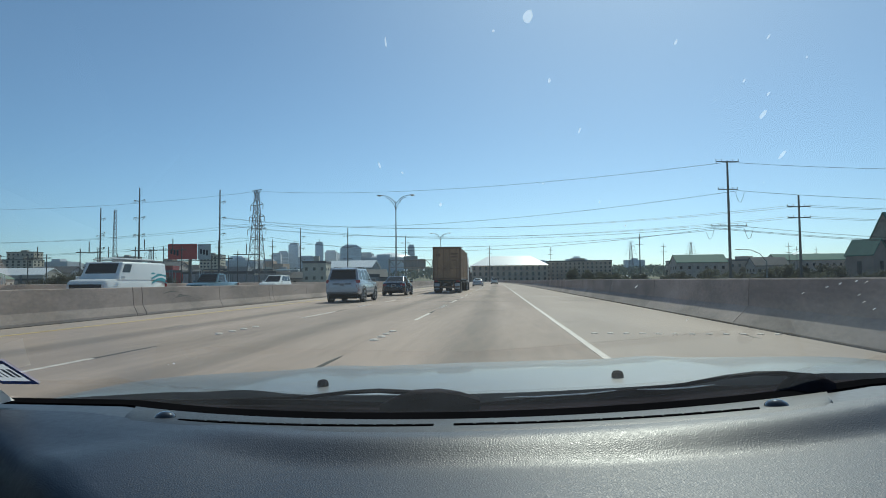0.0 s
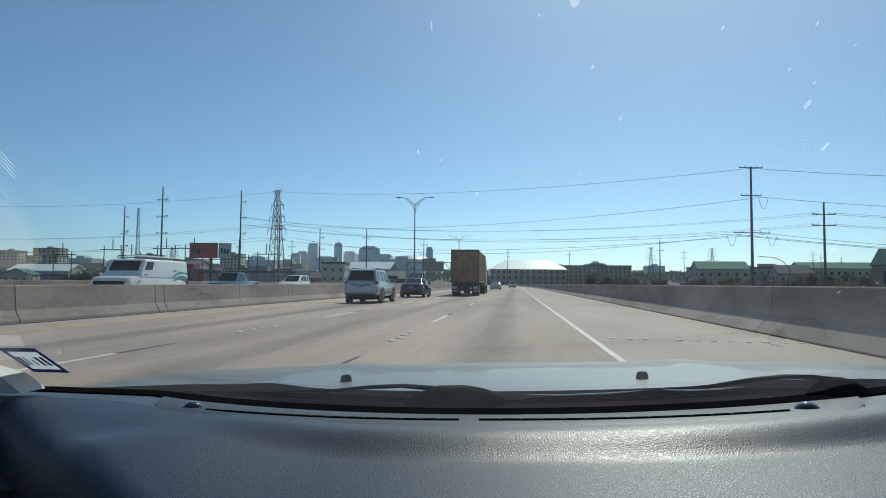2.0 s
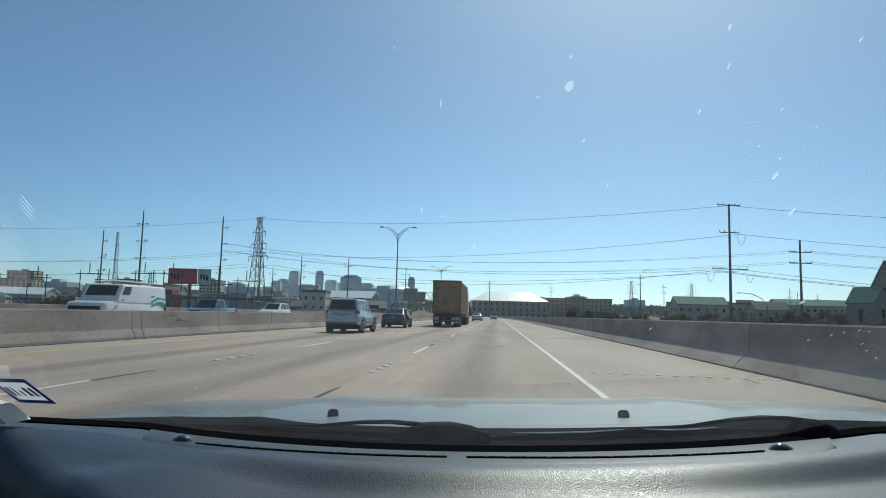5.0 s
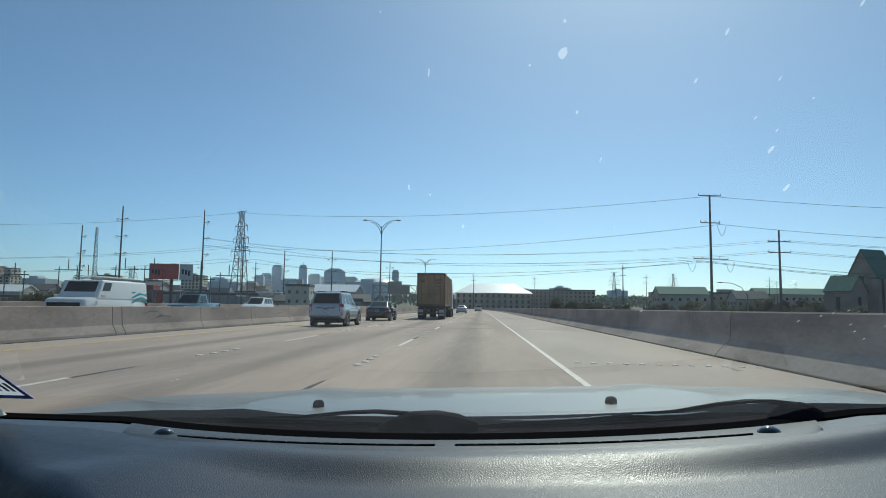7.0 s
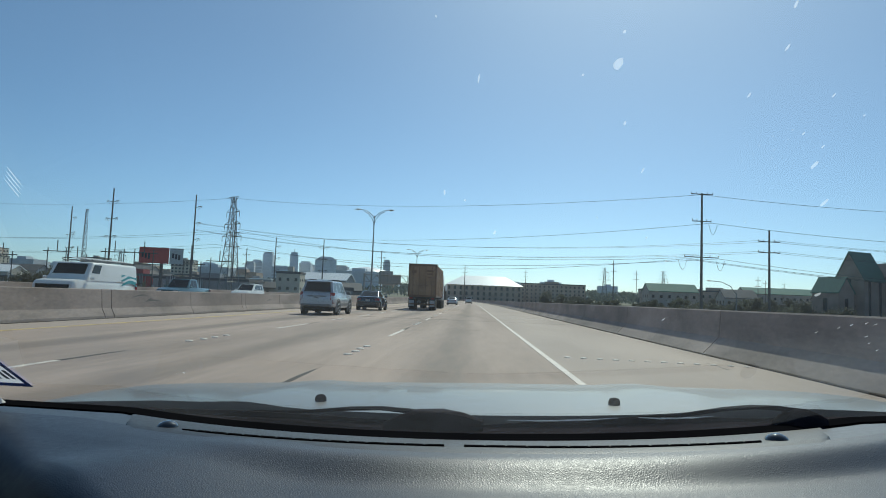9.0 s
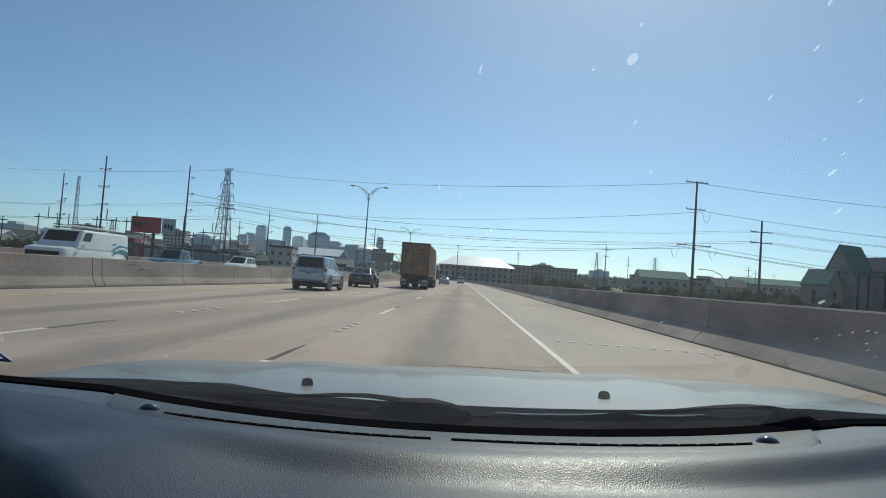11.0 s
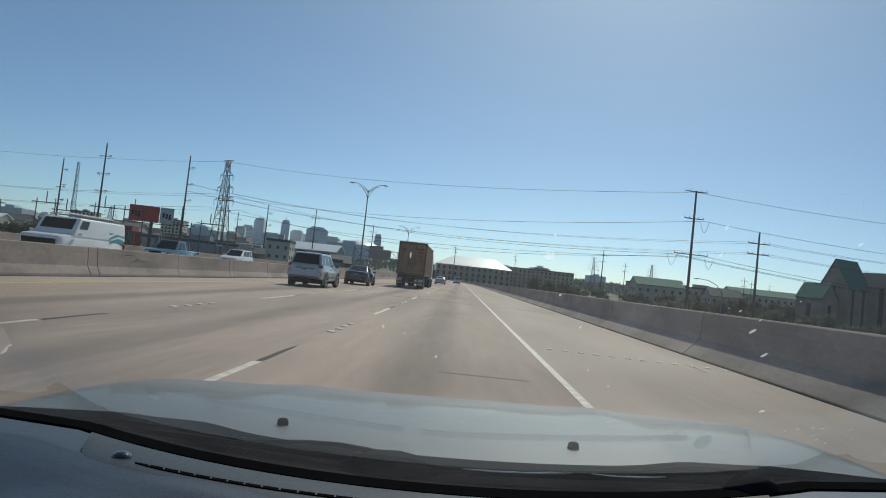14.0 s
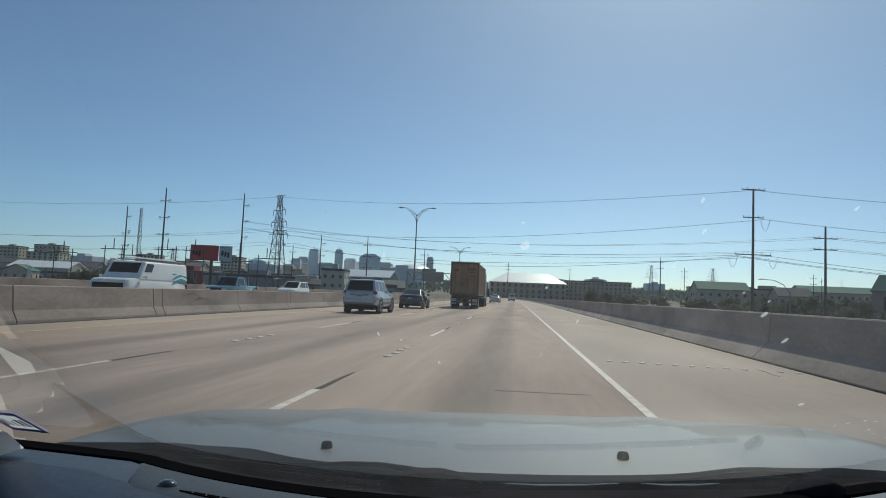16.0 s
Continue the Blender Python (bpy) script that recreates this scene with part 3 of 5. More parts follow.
def wiper(hub, tip, hump, tall=1.0, strips=()):
    """hub: the pivot on the cowl; tip: the blade's far end; hump: the pivot cover's half length."""
    hub, tip = Vector(hub), Vector(tip)
    d = tip - hub
    bm = B()
    k = (-1, -0.7, -0.3, 0.2, 0.6, 1)
    loft(bm, [[hub + Vector((hump * q, w * c, -0.03 + h * tall * max(0.0, s) - 0.02 * (s < 0))) for c, s in ((-1, -1), (-1, 0.3), (-0.6, 0.9), (0, 1), (0.6, 0.9), (1, 0.3), (1, -1))]
              for q, w, h in zip(k, (0.008, 0.022, 0.030, 0.028, 0.020, 0.010), (0.024, 0.036, 0.047, 0.048, 0.042, 0.030))])
    w = part("wiper", bm, M["rubber"], car, "black windscreen wiper at rest", smooth=50)
    bm = B()
    ks = ((-0.03, 0.002), (0.06, 0.011), (0.14, 0.014), (0.23, 0.011), (0.36, 0.002), (0.60, -0.003))
    bar(bm, [hub + d * k + Vector((0, 0.006, lift)) for k, lift in ks], (0.009, 0.007, 0.006, 0.005, 0.004, 0.002), (0.005, 0.0035, 0.003, 0.003, 0.0025, 0.0015))
    part("arm", bm, M["rubber"], w, smooth=30)
    bm = B()
    ks = (0.10, 0.32, 0.55, 0.78, 1.0)
    bar(bm, [hub + d * k + Vector((0, -0.014, -0.006 + 0.004 * math.sin(math.pi * k))) for k in ks], (0.002, 0.004, 0.005, 0.004, 0.001), (0.002, 0.004, 0.005, 0.004, 0.001))
    part("blade", bm, M["rubber"], w)
    # added pale bars imitate sun glints along the rubber edges
    for k0, k1 in strips:
        bm = B()
        tube(bm, [hub + d * (k0 + (k1 - k0) * q) + Vector((0, -0.024, 0.001 + 0.008 * abs(q - 0.5))) for q in (0, 0.3, 0.7, 1)], [0.0005, 0.0012, 0.0012, 0.0005], 6)
        part("spring_strip", bm, M["clear_lens"], w, "pale strip standing in for a sun glint")


wiper((-0.085, 1.100, 0.884), (-0.74, 1.235, 0.878), 0.085)
wiper((0.545, 1.14, 0.893), (-0.03, 1.085, 0.884), 0.045, 0.84, ((0.28, 0.50), (0.56, 0.88)))

# windscreen, with sticker and dried specks
RAKE = Vector((0, -math.cos(radians(27)), math.sin(radians(27))))


def on_glass(x, v, off=0.0):
    """A place on the windscreen: x across, v from its foot (0) to its head (1), off inwards."""
    return Vector((x * (1 - 0.2 * v), front_edge(x) + 0.05, 0.874)) + RAKE * (1.21 * v) - Vector((0, RAKE.z, -RAKE.y)) * off


bm = B()
cols = [[bm.verts.new(on_glass(-1.0 + 2.0 * k / 28, v)) for v in (0, 0.5, 1)] for k in range(29)]
for a, b in zip(cols, cols[1:]):
    for i in range(2):
        bm.faces.new((a[i + 1], b[i + 1], b[i], a[i]))
screen = part("windscreen", bm, M["windscreen"], car, "clear laminated windscreen with a few specks")
if screen.data.polygons[0].normal.z > 0:
    screen.data.flip_normals()
screen.data.shade_smooth()
screen.visible_shadow = False


def card(name, x0, x1, v0, v1, off, material, parent, label=""):
    bm = B()
    lo = [on_glass(x, v, off) for x, v in ((x0, v0), (x1, v0), (x1, v1), (x0, v1))]
    hi = [on_glass(x, v, off + 0.0004) for x, v in ((x0, v0), (x1, v0), (x1, v1), (x0, v1))]
    hull8(bm, lo + hi)
    return part(name, bm, material, parent, label)


sticker = card("inspection_sticker", -0.927, -0.853, 0.103, 0.180, 0.0010, M["backlit_paper"], screen, "blue-edged white inspection sticker")
for x0, x1, v0, v1 in ((-0.937, -0.843, 0.089, 0.103), (-0.937, -0.843, 0.180, 0.194), (-0.937, -0.927, 0.103, 0.180), (-0.853, -0.843, 0.103, 0.180)):
    card("sticker_edge", x0, x1, v0, v1, 0.0018, M["blue_ink"], sticker)
for k, (w, v1) in enumerate(((0.008, 0.158), (0.004, 0.158), (0.004, 0.146), (0.008, 0.158), (0.008, 0.158))):
    card("print_bar", -0.923 + 0.0140 * k, -0.923 + 0.0140 * k + w, 0.122, v1, 0.0020, M["faded_ink"], sticker)
rs = random.Random(11)


def speck(x, v, rx, ry, lean=0.0):
    bm = B()
    c = on_glass(x, v, 0.0006)
    ring = []
    for q in range(12):
        a = q * math.tau / 12
        u, w = rx * math.cos(a) * rs.uniform(0.85, 1.15), ry * math.sin(a) * rs.uniform(0.85, 1.15)
        ring.append(bm.verts.new(c + Vector((u + lean * w, 0, 0)) + RAKE * w))
    bm.faces.new(ring)
    part("dried_speck", bm, M["speck"], screen)


for k in range(14):
    x, v = rs.uniform(-0.1, 0.30), rs.uniform(0.42, 0.72)
    s = rs.uniform(0.0004, 0.0008)
    speck(x, v, s, s * rs.uniform(1.5, 4.0), rs.uniform(-0.1, 0.1))
for k in range(13):
    speck(rs.uniform(0.16, 0.58), rs.uniform(0.27, 0.36), 0.0008, 0.0025, rs.uniform(0.1, 0.5))
# the larger ones: place across, place up, half width, half length; the last two imitate bright reflections
for x, v, rx, ry in ((0.066, 0.627, 0.0026, 0.0046), (0.240, 0.560, 0.0015, 0.0044), (-0.022, 0.618, 0.0005, 0.0036), (0.045, 0.620, 0.0007, 0.0010), (0.065, 0.645, 0.0008, 0.0012), (0.17, 0.640, 0.0008, 0.0024),
                     (0.16, 0.610, 0.0007, 0.0020), (0.22, 0.613, 0.0006, 0.0018), (0.215, 0.585, 0.0006, 0.0016), (0.105, 0.550, 0.0006, 0.0028), (-0.005, 0.485, 0.0009, 0.0026), (0.272, 0.525, 0.0016, 0.0050), (0.345, 0.402, 0.0022, 0.0042), (-0.462, 0.190, 0.0012, 0.0016), (-0.447, 0.195, 0.0016, 0.0022)):
    speck(x, v, rx, ry, 0.10)
# fields of tiny dried drops
for x0, x1, v0, v1, n in ((0.03, 0.19, 0.355, 0.42, 150), (0.04, 0.21, 0.48, 0.59, 190)):
    bm = B()
    for k in range(n):
        c = on_glass(rs.uniform(x0, x1), rs.uniform(v0, v1), 0.0006)
        r = rs.uniform(0.0003, 0.0007)
        bm.faces.new([bm.verts.new(c + Vector((r * math.cos(a), 0, 0)) + RAKE * (1.3 * r * math.sin(a))) for a in (0.3, 1.3, 2.6, 3.6, 4.6, 5.5)])
    tagged(part("dried_drops", bm, M["drops"], screen), "field of tiny dried water drops", kind="stuff")
for k in range(4):
    speck(-0.462 + 0.0055 * k, 0.555 + 0.004 * k, 0.0006, 0.013, 0.12)

# the shell that closes the car round the camera
for s in (-1, 1):
    bm = B()
    pts = [Vector((s * 1.17, 1.22, 0.87)), Vector((s * 1.10, 0.68, 1.13)), Vector((s * 0.90, 0.02, 1.43))]
    loft(bm, [[p + Vector((dx, dy, 0)) for dx, dy in ((-0.04, -0.05), (0.04, -0.05), (0.04, 0.05), (-0.04, 0.05))] for p in pts])
    part("pillar", bm, M["pillar"], car, "grey windscreen pillar trim")
    bm = B()
    prism(bm, [(s * 0.872, 0.894), (s * 0.91, 0.922), (s * 1.06, 0.965), (s * 1.06, 0.892)], 1.09, 1.15, "y")
    part("pillar_foot", bm, M["trim"], car, "pale trim at the pillar's foot")
    bm = B()
    prof = [(-2.6, 0.30), (2.25, 0.30), (2.35, 0.66), (1.1, 0.86), (-1.9, 0.92), (-2.75, 0.90), (-2.75, 0.5)]
    prism(bm, prof, s * 0.99, s * 1.04)
    part("side_panel", bm, M["own_paint"], car, smooth=30)
    bm = B()
    tube(bm, [(s * 1.0, -1.95, 0.92), (s * 0.80, -1.2, 1.40)], 0.05, 6)
    part("rear_pillar", bm, M["own_paint"], car)
    for y in (1.55, -1.45):
        bm = B()
        lathe(bm, [(0.2, -0.1), (0.31, -0.1), (0.325, -0.06), (0.325, 0.06), (0.31, 0.1), (0.2, 0.1)], n=24, at=(s * 0.93, y, 0.325))
        w = part("wheel", bm, M["tyre"], car, smooth=40)
        bm = B()
        lathe(bm, [(0.21, -0.09), (0.21, 0.06), (0.17, 0.05), (0.04, 0.08)], n=20, at=(s * 0.93, y, 0.325))
        part("rim", bm, M["rim"], w, smooth=40)
bm = B()
loft(bm, [[(x, y, z) for x, z in ((-w, 1.40), (w, 1.40), (w - 0.06, h), (0, h + 0.02), (-w + 0.06, h))] for y, w, h in ((-0.08, 0.84, 1.44), (-0.5, 0.86, 1.47), (-1.2, 0.85, 1.46), (-1.45, 0.80, 1.43))])
part("roof", bm, M["own_paint"], car, smooth=30)
bm = B()
box(bm, -0.80, 0.80, -1.4, -0.10, 1.385, 1.398)
part("headliner", bm, M["cabin"], car)
bm = B()
box(bm, -0.98, 0.98, -2.0, 1.0, 0.28, 0.34)
box(bm, -0.98, 0.98, -2.1, -2.0, 0.28, 0.92)
box(bm, -0.98, 0.98, 0.85, 0.95, 0.34, 0.80)
part("cabin_floor", bm, M["cabin"], car)
bm = B()
box(bm, -0.99, 0.99, -2.75, -2.0, 0.86, 0.93)
part("trunk_lid", bm, M["own_paint"], car)
bm = B()
box(bm, -0.99, 0.99, 2.30, 2.52, 0.30, 0.60)
part("bumper", bm, M["own_paint"], car)
for s in (-1, 1):
    bm = B()
    hull8(bm, [(s * 1.0 - 0.006, -1.85, 0.94), (s * 1.0 + 0.006, -1.85, 0.94), (s * 1.0 + 0.006, 0.9, 0.90), (s * 1.0 - 0.006, 0.9, 0.90),
               (s * 0.84 - 0.006, -1.25, 1.40), (s * 0.84 + 0.006, -1.25, 1.40), (s * 0.88 + 0.006, 0.0, 1.40), (s * 0.88 - 0.006, 0.0, 1.40)])
    part("side_window", bm, M["car_glass"], car, "dark side window")
    bm = B()
    box(bm, min(s * 0.55, s * 0.98), max(s * 0.55, s * 0.98), 2.36, 2.50, 0.60, 0.70)
    part("headlight", bm, M["clear_lens"], car, "clear headlight")
    bm = B()
    box(bm, min(s * 0.62, s * 0.99), max(s * 0.62, s * 0.99), -2.79, -2.70, 0.68, 0.84)
    part("tail_light", bm, M["red_lens"], car, "red tail light")
bm = B()
hull8(bm, [(-0.95, -2.0, 0.93), (0.95, -2.0, 0.93), (0.95, -1.98, 0.93), (-0.95, -1.98, 0.93), (-0.78, -1.42, 1.42), (0.78, -1.42, 1.42), (0.78, -1.40, 1.42), (-0.78, -1.40, 1.42)])
part("rear_window", bm, M["car_glass"], car, "dark rear window")


# ---- other vehicles ----
def quad_on(c, u0, u1, v0, v1, off):
    """A thin pane on a four-cornered face c (lower left, lower right, upper right, upper left), cut out by u and v."""
    c = [Vector(p) for p in c]
    nrm = (c[1] - c[0]).cross(c[3] - c[0]).normalized()

    def at(u, v):
        return c[0].lerp(c[1], u).lerp(c[3].lerp(c[2], u), v)
    q = [at(u0, v0), at(u1, v0), at(u1, v1), at(u0, v1)]
    return [p - nrm * 0.01 for p in q] + [p + nrm * off for p in q]


def wheel_mesh(r, w):
    bm = B()
    lathe(bm, [(r * 0.62, -w / 2), (r * 0.95, -w / 2), (r, -w * 0.3), (r, w * 0.3), (r * 0.95, w / 2), (r * 0.62, w / 2)], n=22)
    ty = mesh_of("tyre", bm, M["tyre"], 40)
    bm = B()
    lathe(bm, [(r * 0.64, -w * 0.42), (r * 0.64, w * 0.40), (r * 0.58, w * 0.42), (r * 0.55, w * 0.30)], n=22)
    for k in range(5):
        a = k * math.tau / 5
        m = Matrix.Rotation(a, 4, "X")
        for sgn in (-1, 1):
            x0, x1 = sorted((sgn * w * 0.28, sgn * w * 0.40))
            box(bm, x0, x1, -r * 0.09, r * 0.09, 0.0, r * 0.6, m)
    lathe(bm, [(r * 0.12, -w * 0.44), (r * 0.14, 0), (r * 0.12, w * 0.44)], n=10)
    ri = mesh_of("rim", bm, M["rim"], 40)
    return ty, ri


def vehicle(name, label, m, paint, body, glasshouse, wheels, track, r, clad=None, category="car", rails=False, van=False, group="traffic"):
    """body: stations (y, half width, z under, z over) from the tail to the nose.
    glasshouse: (y, half width, z) for rear foot, rear head, front head, front foot."""
    v = thing(name, m, label, category, group)
    bm = B()
    rings = []
    for y, w, z0, z1 in body:
        h = z1 - z0
        rings.append([(-w * 0.94, y, z0), (w * 0.94, y, z0), (w * 0.99, y, z0 + 0.10 * h), (w, y, z0 + 0.45 * h), (w * 0.985, y, z0 + 0.75 * h),
                      (w * 0.93, y, z1 - 0.03), (w * 0.80, y, z1), (-w * 0.80, y, z1), (-w * 0.93, y, z1 - 0.03), (-w * 0.985, y, z0 + 0.75 * h),
                      (-w, y, z0 + 0.45 * h), (-w * 0.99, y, z0 + 0.10 * h)])
    loft(bm, rings)
    b = part("body", bm, paint, v, smooth=38)
    (y0, w0, z0), (y1, w1, z1), (y2, w2, z2), (y3, w3, z3) = glasshouse
    RL, RR, FR, FL = Vector((-w0, y0, z0)), Vector((w0, y0, z0)), Vector((w3, y3, z3)), Vector((-w3, y3, z3))
    TRL, TRR, TFR, TFL = Vector((-w1, y1, z1)), Vector((w1, y1, z1)), Vector((w2, y2, z2)), Vector((-w2, y2, z2))
    bm = B()
    hull8(bm, [RL, RR, FR, FL, TRL, TRR, TFR, TFL])
    bmesh.ops.bevel(bm, geom=[e for e in bm.edges if min(q.co.z for q in e.verts) > z0 + 0.1 or abs(e.verts[0].co.z - e.verts[1].co.z) > 0.2], offset=0.12 if van else 0.07, segments=3, affect="EDGES", profile=0.6)
    part("roof", bm, paint, v, smooth=40)
    panes = [("rear_window", (RL, RR, TRR, TRL), 0.08, 0.92, 0.10, 0.88), ("windshield", (FR, FL, TFL, TFR), 0.06, 0.94, 0.08, 0.92)]
    if not van:
        for cs in ((RR, FR, TFR, TRR), (FL, RL, TRL, TFL)):
            cuts = ((0.07, 0.27), (0.31, 0.56), (0.585, 0.87)) if rails else ((0.16, 0.47), (0.50, 0.84))
            if cs[0] == FL:
                cuts = [(1 - q, 1 - p) for p, q in cuts]
            for u0, u1 in cuts:
                panes.append(("side_window", cs, u0, u1, 0.10, 0.86))
    else:
        panes = [("windshield", (FR, FL, TFL, TFR), 0.10, 0.90, 0.34, 0.90)] + [("side_window", (RR, FR, TFR, TRR), 0.80, 0.95, 0.40, 0.86), ("side_window", (FL, RL, TRL, TFL), 0.05, 0.20, 0.40, 0.86)]
    for nm, cs, u0, u1, v0, v1 in panes:
        bm = B()
        hull8(bm, quad_on(cs, u0, u1, v0, v1, 0.006))
        part(nm, bm, M["car_glass"], v, "dark tinted glass")
    ty, ri = wheel_mesh(r, 0.22)
    wide = max(k[1] for k in body)
    for y in wheels:
        for s in (-1, 1):
            bm = B()
            lathe(bm, [(r * 1.16, -0.05), (r * 1.16, 0.003)], n=22, at=(s * (wide - 0.012), y, r * 1.02))
            arch = part("wheel_arch", bm, M["dash_dark"], v)
            bm = B()
            ks = [math.radians(-28 + 236 * q / 14) for q in range(15)]
            loft(bm, [[(s * wide + dx, y + rr * r * math.cos(a), r * 1.02 + rr * r * math.sin(a)) for dx, rr in ((-0.05, 1.12), (0.018, 1.14), (0.022, 1.20), (0.004, 1.32), (-0.06, 1.34))] if s > 0 else
                      [(s * wide - dx, y + rr * r * math.cos(a), r * 1.02 + rr * r * math.sin(a)) for dx, rr in ((-0.05, 1.12), (0.018, 1.14), (0.022, 1.20), (0.004, 1.32), (-0.06, 1.34))][::-1] for a in ks])
            part("fender_flare", bm, clad or paint, arch, smooth=50)
            w = share("tyre", ty, v, pose(s * (wide - 0.088), y, r))
            share("rim", ri, w, pose(s * 0.022, 0, 0))
    if group == "traffic" and not van:
        for s in (-1, 1):
            for y in (-0.35, 0.62):
                bm = B()
                x0, x1 = sorted((s * (wide * 0.975), s * (wide + 0.022)))
                box(bm, x0, x1, y - 0.10, y + 0.10, body[3][3] - 0.24, body[3][3] - 0.20)
                part("door_handle", bm, paint, v)
    tail, nose = body[0], body[-1]
    yt, wt, zt0, zt1 = body[1]
    yt = tail[0]
    for s in (-1, 1):
        bm = B()
        xa, xb, xc = s * wt * (0.82 if rails or van else 0.66), s * wt * 1.0, s * body[2][1] * 1.004
        hgt = 0.46 if rails or van else 0.17
        lift = 0.10 if rails else 0.0
        z0t, z1t = zt1 - 0.10 - hgt, zt1 - 0.08 + lift
        foot = [(xa, yt - 0.022), (xb, yt + 0.03), (xc, yt + 0.24), (xa, yt + 0.22)]
        if s < 0:
            foot = [foot[1], foot[0], foot[3], foot[2]]
        hull8(bm, [(x, y, z0t) for x, y in foot] + [(x * (0.985 if lift else 1.0), y + 0.015, z1t) for x, y in foot])
        bmesh.ops.bevel(bm, geom=list(bm.edges), offset=0.02, segments=2, affect="EDGES")
        part("tail_light", bm, M["red_lens"], v, "red tail light")
        bm = B()
        x0, x1 = sorted((s * nose[1] * 0.55, s * nose[1] * 0.98))
        box(bm, x0, x1, nose[0] - 0.10, nose[0] + 0.02, nose[3] - 0.22, nose[3] - 0.06)
        part("headlight", bm, M["clear_lens"], v, "clear headlight")
        bm = B()
        mx = s * (w3 + 0.16)
        loft(bm, [[(mx + dx * k, y3 - 0.25 + dy, z3 + 0.10 + dz * k) for dx, dz in ((-0.10, -0.07), (0.10, -0.07), (0.10, 0.07), (-0.10, 0.07))]
                  for dy, k in ((-0.05, 0.9), (0.03, 1.0), (0.09, 0.6))])
        part("door_mirror", bm, paint if not clad else clad, v, smooth=30)
    bm = B()
    box(bm, -track + 0.10, track - 0.10, body[0][0] + 0.25, nose[0] - 0.25, 0.20, zt0 + 0.2)
    part("underbody", bm, M["dash_dark"], v)
    bm = B()
    box(bm, -0.16, 0.16, yt - 0.03, yt + 0.05, zt0 + 0.52 * (zt1 - zt0), zt0 + 0.52 * (zt1 - zt0) + 0.15)
    part("number_plate", bm, M["plate"], v, "pale number plate")
    bm = B()
    box(bm, -0.11, 0.11, yt - 0.034, yt - 0.02, zt0 + 0.52 * (zt1 - zt0) + 0.05, zt0 + 0.52 * (zt1 - zt0) + 0.10)
    part("print_bar", bm, M["ink"], v)
    for y, yy in ((yt - 0.06, yt + 0.25), (nose[0] - 0.25, nose[0] + 0.05)):
        bm = B()
        wmid = max(tail[1], nose[1]) * 1.0
        box(bm, -wmid, wmid, y, yy, zt0 + 0.02, zt0 + 0.25)
        bmesh.ops.bevel(bm, geom=list(bm.edges), offset=0.05, segments=2, affect="EDGES")
        if rails:
            bmesh.ops.scale(bm, vec=(1.07, 1, 1.25), verts=list(bm.verts), space=Matrix.Translation((0, 0, -zt0 - 0.12)))
        part("bumper", bm, paint, v, smooth=40)
    bm = B()
    g = 0.85 if van else 0.5
    box(bm, -nose[1] * g, nose[1] * g, nose[0] - 0.05, nose[0] + 0.03, nose[3] - (0.45 if van else 0.30), nose[3] - (0.04 if van else 0.08))
    part("grille", bm, M["dash_dark"], v, "black grille")
    if clad:
        for s in (-1, 1):
            bm = B()
            x = s * max(q[1] for q in body)
            x0, x1 = sorted((x - s * 0.06, x + s * 0.02))
            box(bm, x0, x1, wheels[0] + r * 1.2, wheels[1] - r * 1.2, zt0 - 0.02, zt0 + 0.12)
            part("side_sill", bm, clad, v)
    if rails:
        bm = B()
        hull8(bm, [(-w1 * 0.92, y1 - 0.14, z1 - 0.06), (w1 * 0.92, y1 - 0.14, z1 - 0.06), (w1 * 0.92, y1 + 0.1, z1 - 0.01), (-w1 * 0.92, y1 + 0.1, z1 - 0.01),
                   (-w1 * 0.90, y1 - 0.12, z1 - 0.02), (w1 * 0.90, y1 - 0.12, z1 - 0.02), (w1 * 0.92, y1 + 0.1, z1 + 0.02), (-w1 * 0.92, y1 + 0.1, z1 + 0.02)])
        part("spoiler", bm, paint, v)
        bm = B()
        box(bm, -tail[1] * 0.62, tail[1] * 0.62, yt - 0.012, yt + 0.05, zt1 - 0.22, zt1 - 0.15)
        part("tailgate_strip", bm, M["grey_clad"], v)
        bm = B()
        box(bm, -tail[1] * 0.98, tail[1] * 0.98, yt - 0.075, yt + 0.10, zt0 - 0.02, zt0 + 0.07)
        part("bumper_valance", bm, M["grey_clad"], v)
        for s in (-1, 1):
            bm = B()
            tube(bm, [(s * w1 * 0.88, y1 + 0.2, z1 - 0.01), (s * w1 * 0.88, y1 + 0.3, z1 + 0.06), (s * w2 * 0.9, y2 - 0.3, z2 + 0.06), (s * w2 * 0.9, y2 - 0.2, z2 - 0.01)], 0.02, 6)
            part("roof_rail", bm, M["dash_dark"], v)
    return v


SEDAN = [(-2.26, 0.64, 0.48, 0.88), (-2.20, 0.78, 0.36, 0.99), (-2.05, 0.86, 0.26, 1.03), (-1.3, 0.90, 0.20, 1.05), (0.0, 0.91, 0.18, 0.98), (1.0, 0.90, 0.20, 0.95), (1.7, 0.87, 0.22, 0.87), (2.1, 0.79, 0.26, 0.76), (2.26, 0.62, 0.36, 0.66)]
SEDAN_G = [(-1.72, 0.74, 1.03), (-0.85, 0.58, 1.46), (0.25, 0.59, 1.46), (1.15, 0.76, 0.95)]
SUVB = [(-2.42, 0.78, 0.58, 1.08), (-2.38, 0.87, 0.50, 1.15), (-2.25, 0.915, 0.44, 1.18), (-1.4, 0.925, 0.36, 1.17), (0.3, 0.93, 0.36, 1.13), (1.0, 0.93, 0.38, 1.12), (1.9, 0.90, 0.42, 1.06), (2.25, 0.86, 0.44, 1.00), (2.40, 0.74, 0.48, 0.88)]
